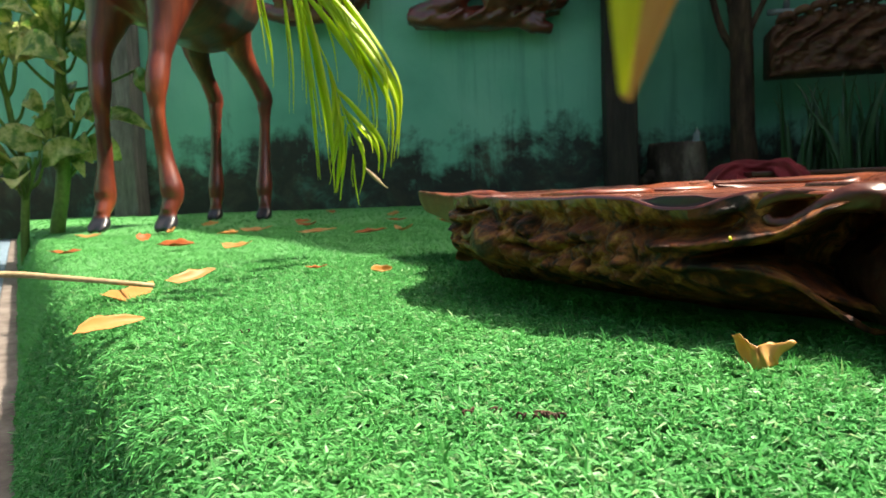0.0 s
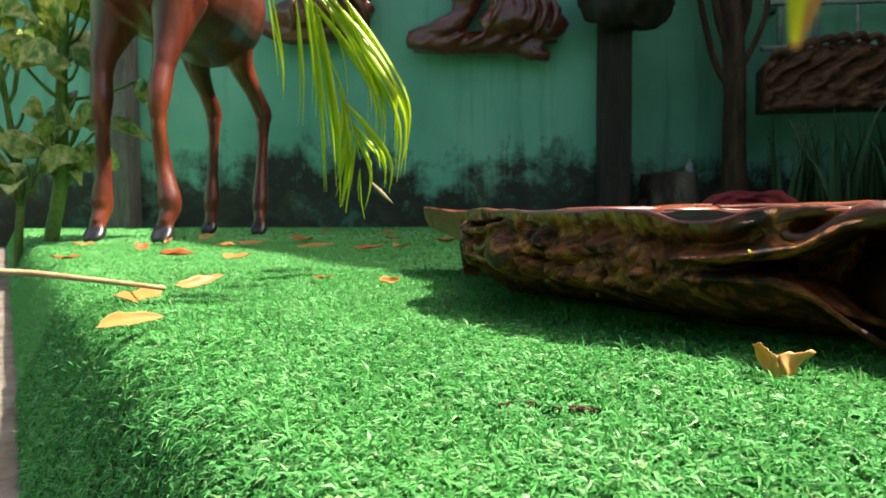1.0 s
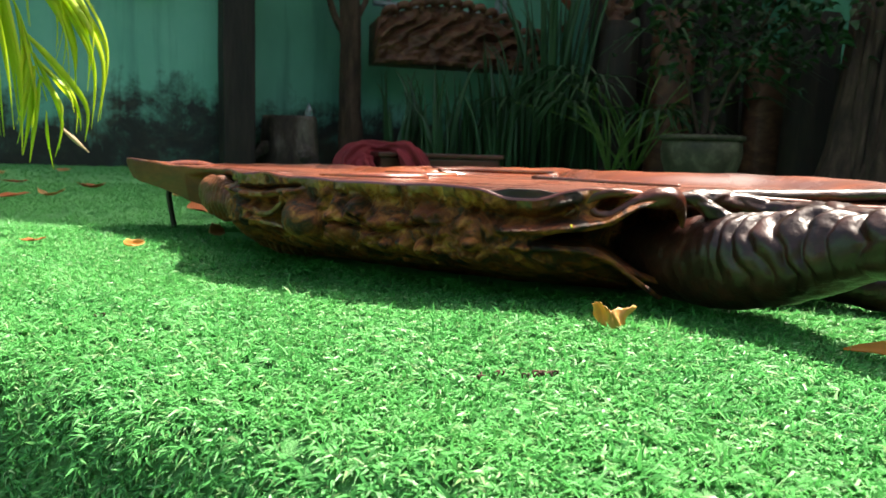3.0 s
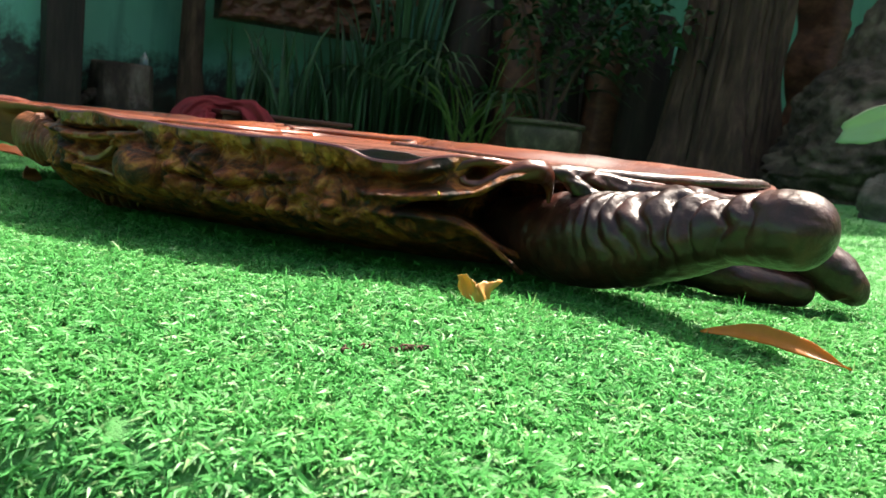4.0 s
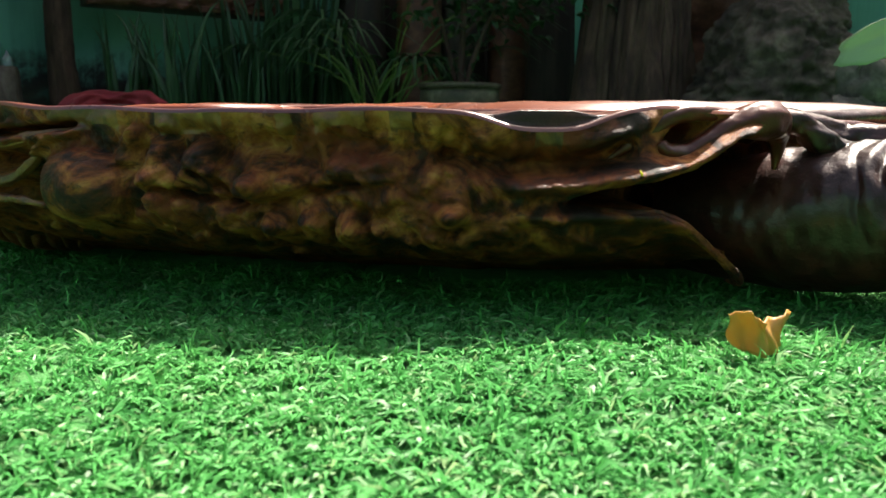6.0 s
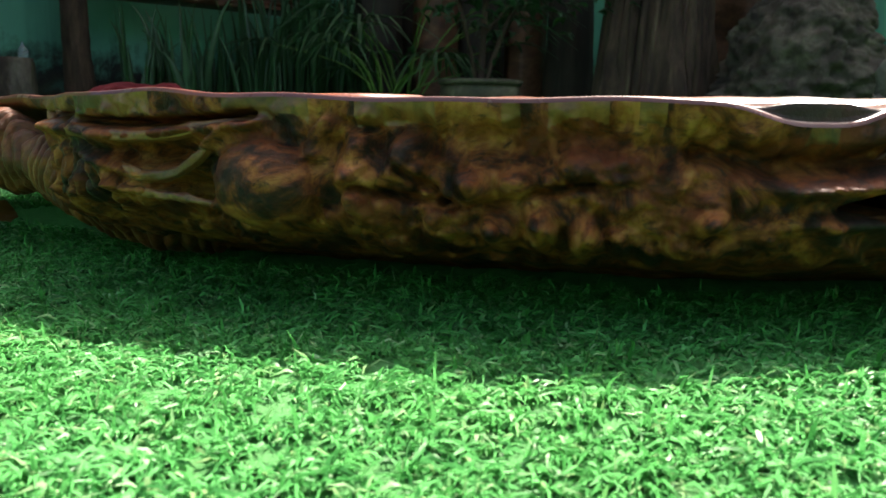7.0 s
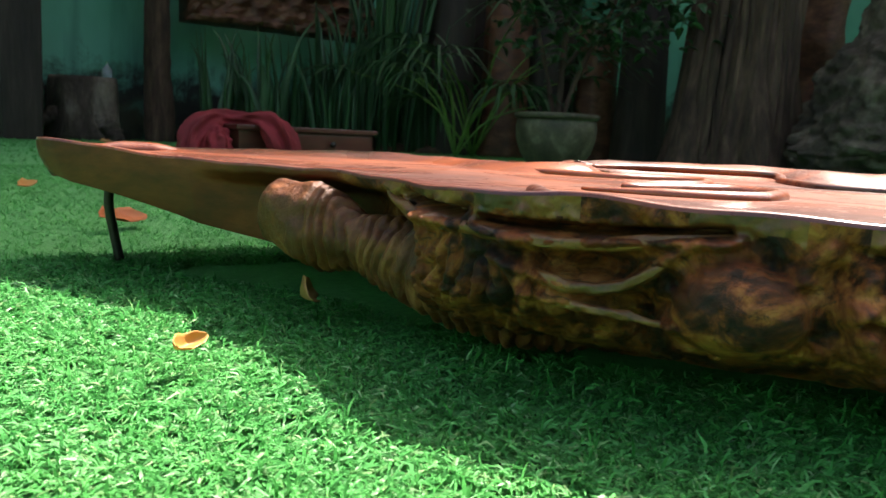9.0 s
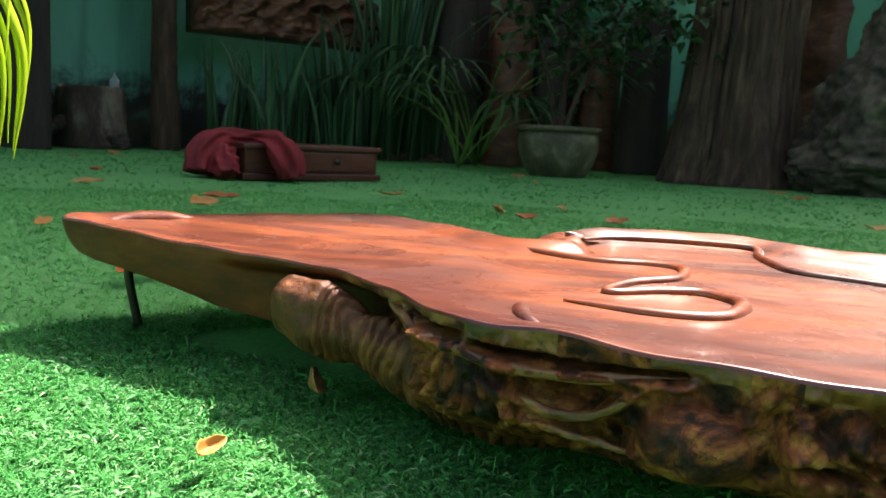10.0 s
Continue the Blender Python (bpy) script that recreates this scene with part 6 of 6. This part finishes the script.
def fallen(at, length, width, turn, curl, mat, label, fold=.25, pitch=0, twist=.35):
    """A dry leaf: it curls along its length, cups across its midrib, and ends in a point and a short stalk."""
    r = random.Random(int(abs(at[0] * 9173 + at[1] * 733)))
    ph, n, m = r.uniform(0, 6), 22, 8
    verts, faces = [], []
    for i in range(n + 1):
        u = i / n
        body = max(0.0, math.sin(math.pi * min(1, max(0, (u - .08) / .92)) ** .85)) ** .75
        w = width * body * (1 + .06 * math.sin(u * 17 + ph) + .04 * math.sin(u * 41 + ph)) + .0009
        ang = curl * (u - .5)
        x = length * math.sin(ang) / curl if abs(curl) > .01 else length * (u - .5)
        z0 = length * (1 - math.cos(ang)) / curl if abs(curl) > .01 else 0
        tw = twist * (u - .4) * math.sin(ph)
        for j in range(m + 1):
            q = j / m * 2 - 1
            lift = fold * abs(q) ** 1.5 * w * .5 + .05 * w * math.sin(u * 13 + q * 3 + ph) * abs(q)
            yy, zz = q * w * .5 * (1 - .25 * min(1, fold)), lift
            verts.append((x, yy * math.cos(tw) - zz * math.sin(tw) + .08 * length * math.sin(u * 3 + ph), z0 + yy * math.sin(tw) + zz * math.cos(tw)))
    for i in range(n):
        for j in range(m):
            a = i * (m + 1) + j
            faces.append((a, a + m + 1, a + m + 2, a + 1))
    ob = put("fallen_leaf", mesh_of("fallen_leaf", verts, faces), mat)
    so = ob.modifiers.new("thickness", "SOLIDIFY")
    so.thickness = .0005
    ob.matrix_world = pose(at[0], at[1], at[2], pitch, 0, turn)
    return tagged(ob, label, "leaf", "fallen leaves")


# the cupped yellow-orange leaf before the hollow, standing on its edge
def cupped_leaf(at, turn):
    """Two lobes standing up from a creased midrib, their rims uneven and the tips rolled in."""
    n, m = 28, 10
    verts, faces = [], []
    for i in range(n + 1):
        u = i / n * 2 - 1
        lobe = math.sin(math.pi * min(1, abs(u) * .92 + .04)) ** .5
        top = (.0130 + .0030 * lobe if u < 0 else .0105 + .0025 * lobe) * (1 + .05 * math.sin(u * 9) + .025 * math.sin(u * 23 + 1))
        for j in range(m + 1):
            v = j / m
            curl = v * v * (.004 if u < 0 else -.005)
            x = (.0155 if u < 0 else .0140) * u * (.62 + .42 * v) + .0015 * math.sin(v * 5 + u * 3)
            y = .007 * abs(u) ** 1.3 - curl + .0012 * math.sin(u * 11 + v * 4)
            verts.append((x, y, .0005 + .003 * abs(u) + v * top))
    for i in range(n):
        for j in range(m):
            k = i * (m + 1) + j
            faces.append((k, k + m + 1, k + m + 2, k + 1))
    ob = put("fallen_leaf", mesh_of("fallen_leaf", verts, faces), TANLEAF)
    so = ob.modifiers.new("thickness", "SOLIDIFY")
    so.thickness = .0005
    ob.matrix_world = pose(*at, 0, 0, turn)
    return tagged(ob, "curled yellow-tan dry leaf standing cupped on the turf", "leaf", "fallen leaves")


cupped_leaf((.216, .438, -.0015), -38)
fallen((.333, .296, .0005), .088, .0125, 113, -.25, ORANGELEAF, "long orange dry leaf lying on its side", fold=.3, pitch=-52)
fallen((-.068, .918, .007), .032, .011, 40, 1.9, TANLEAF, "curled tan dry leaf on the sunlit turf", fold=.8, pitch=40, twist=.9)
fallen((.026, .966, .014), .044, .020, 60, 1.2, BROWNLEAF, "brown dry leaf in the shadow of the table", fold=.7, pitch=58)
fallen((-.212, .565, .006), .075, .013, 78, .5, DRYLEAF, "yellow-tan curved dry leaf on the turf", fold=.4, pitch=45)
fallen((-.323, .805, .006), .120, .022, 92, .4, DRYLEAF, "olive and orange dry leaf beside the stalk", fold=.3, pitch=40)
fallen((-.302, .924, .005), .070, .020, 46, .8, DRYLEAF, "long tan dry leaf on the turf", fold=.5, pitch=35)
fallen((-.169, 1.015, .005), .030, .016, 15, .9, REDLEAF, "small rust-coloured dry leaf on the turf")
fallen((-.77, 1.44, .006), .07, .035, 10, .8, REDLEAF, "rust-coloured dry leaf on the turf")
fallen((-.83, 1.88, .008), .05, .035, 60, 1.4, REDLEAF, "curled orange-brown dry leaf on the turf", pitch=30)
lr = random.Random(12)
for x, y in ((-.67, 2.03), (-.63, 2.15), (-.256, 1.88), (-.18, 1.94), (-.41, 1.97), (-.55, 2.4), (-.9, 2.2), (-1.1, 2.1), (-.62, 1.6), (-.45, 1.5), (-.3, 2.6), (.1, 2.7), (-.1, 2.3), (-.7, 2.9), (-.4, 3.2), (-1.0, 2.75), (.092, 1.952), (.414, 2.837), (.586, 2.349), (.479, 2.2),
             (1.142, 2.394), (1.146, 1.951), (1.106, 1.808), (1.406, 1.96), (3.06, 2.076), (3.3, 2.3), (1.961, 1.357), (1.254, 1.656), (.079, 1.454), (2.3, 2.9), (2.6, 3.3), (.8, 4.4), (1.1, 4.8), (.6, 3.4), (-.2, 4.0), (-.9, 4.2)):
    rust = lr.random() < .4
    fallen((x, y, .006), lr.uniform(.06, .11), lr.uniform(.022, .04), lr.uniform(-60, 60), lr.uniform(.3, 1.4), REDLEAF if rust else DRYLEAF,
           "rust-coloured dry leaf on the turf" if rust else "brown dry leaf on the turf", fold=lr.uniform(.2, .6), pitch=lr.uniform(0, 32))
for k, (x, y, n) in enumerate(((.096, .343, 15), (.072, .349, 5), (-.10, .56, 2))):
    bits = []
    for i in range(n):
        bx, by = x + lr.gauss(0, .007), y + lr.gauss(0, .002)
        bits.append(tube_mesh("bit", [(bx, by, .0025), (bx + lr.uniform(-.002, .002), by + lr.uniform(-.002, .002), .0048), (bx + lr.uniform(-.004, .004), by + lr.uniform(-.002, .002), .0045)], [.0003, .0006, .0002], 8, 6, craggy(i)))
    tagged(put("plant_debris", join_meshes("plant_debris", bits), DEBRIS), "dark crumbled plant debris in the turf", "debris", kind="stuff")
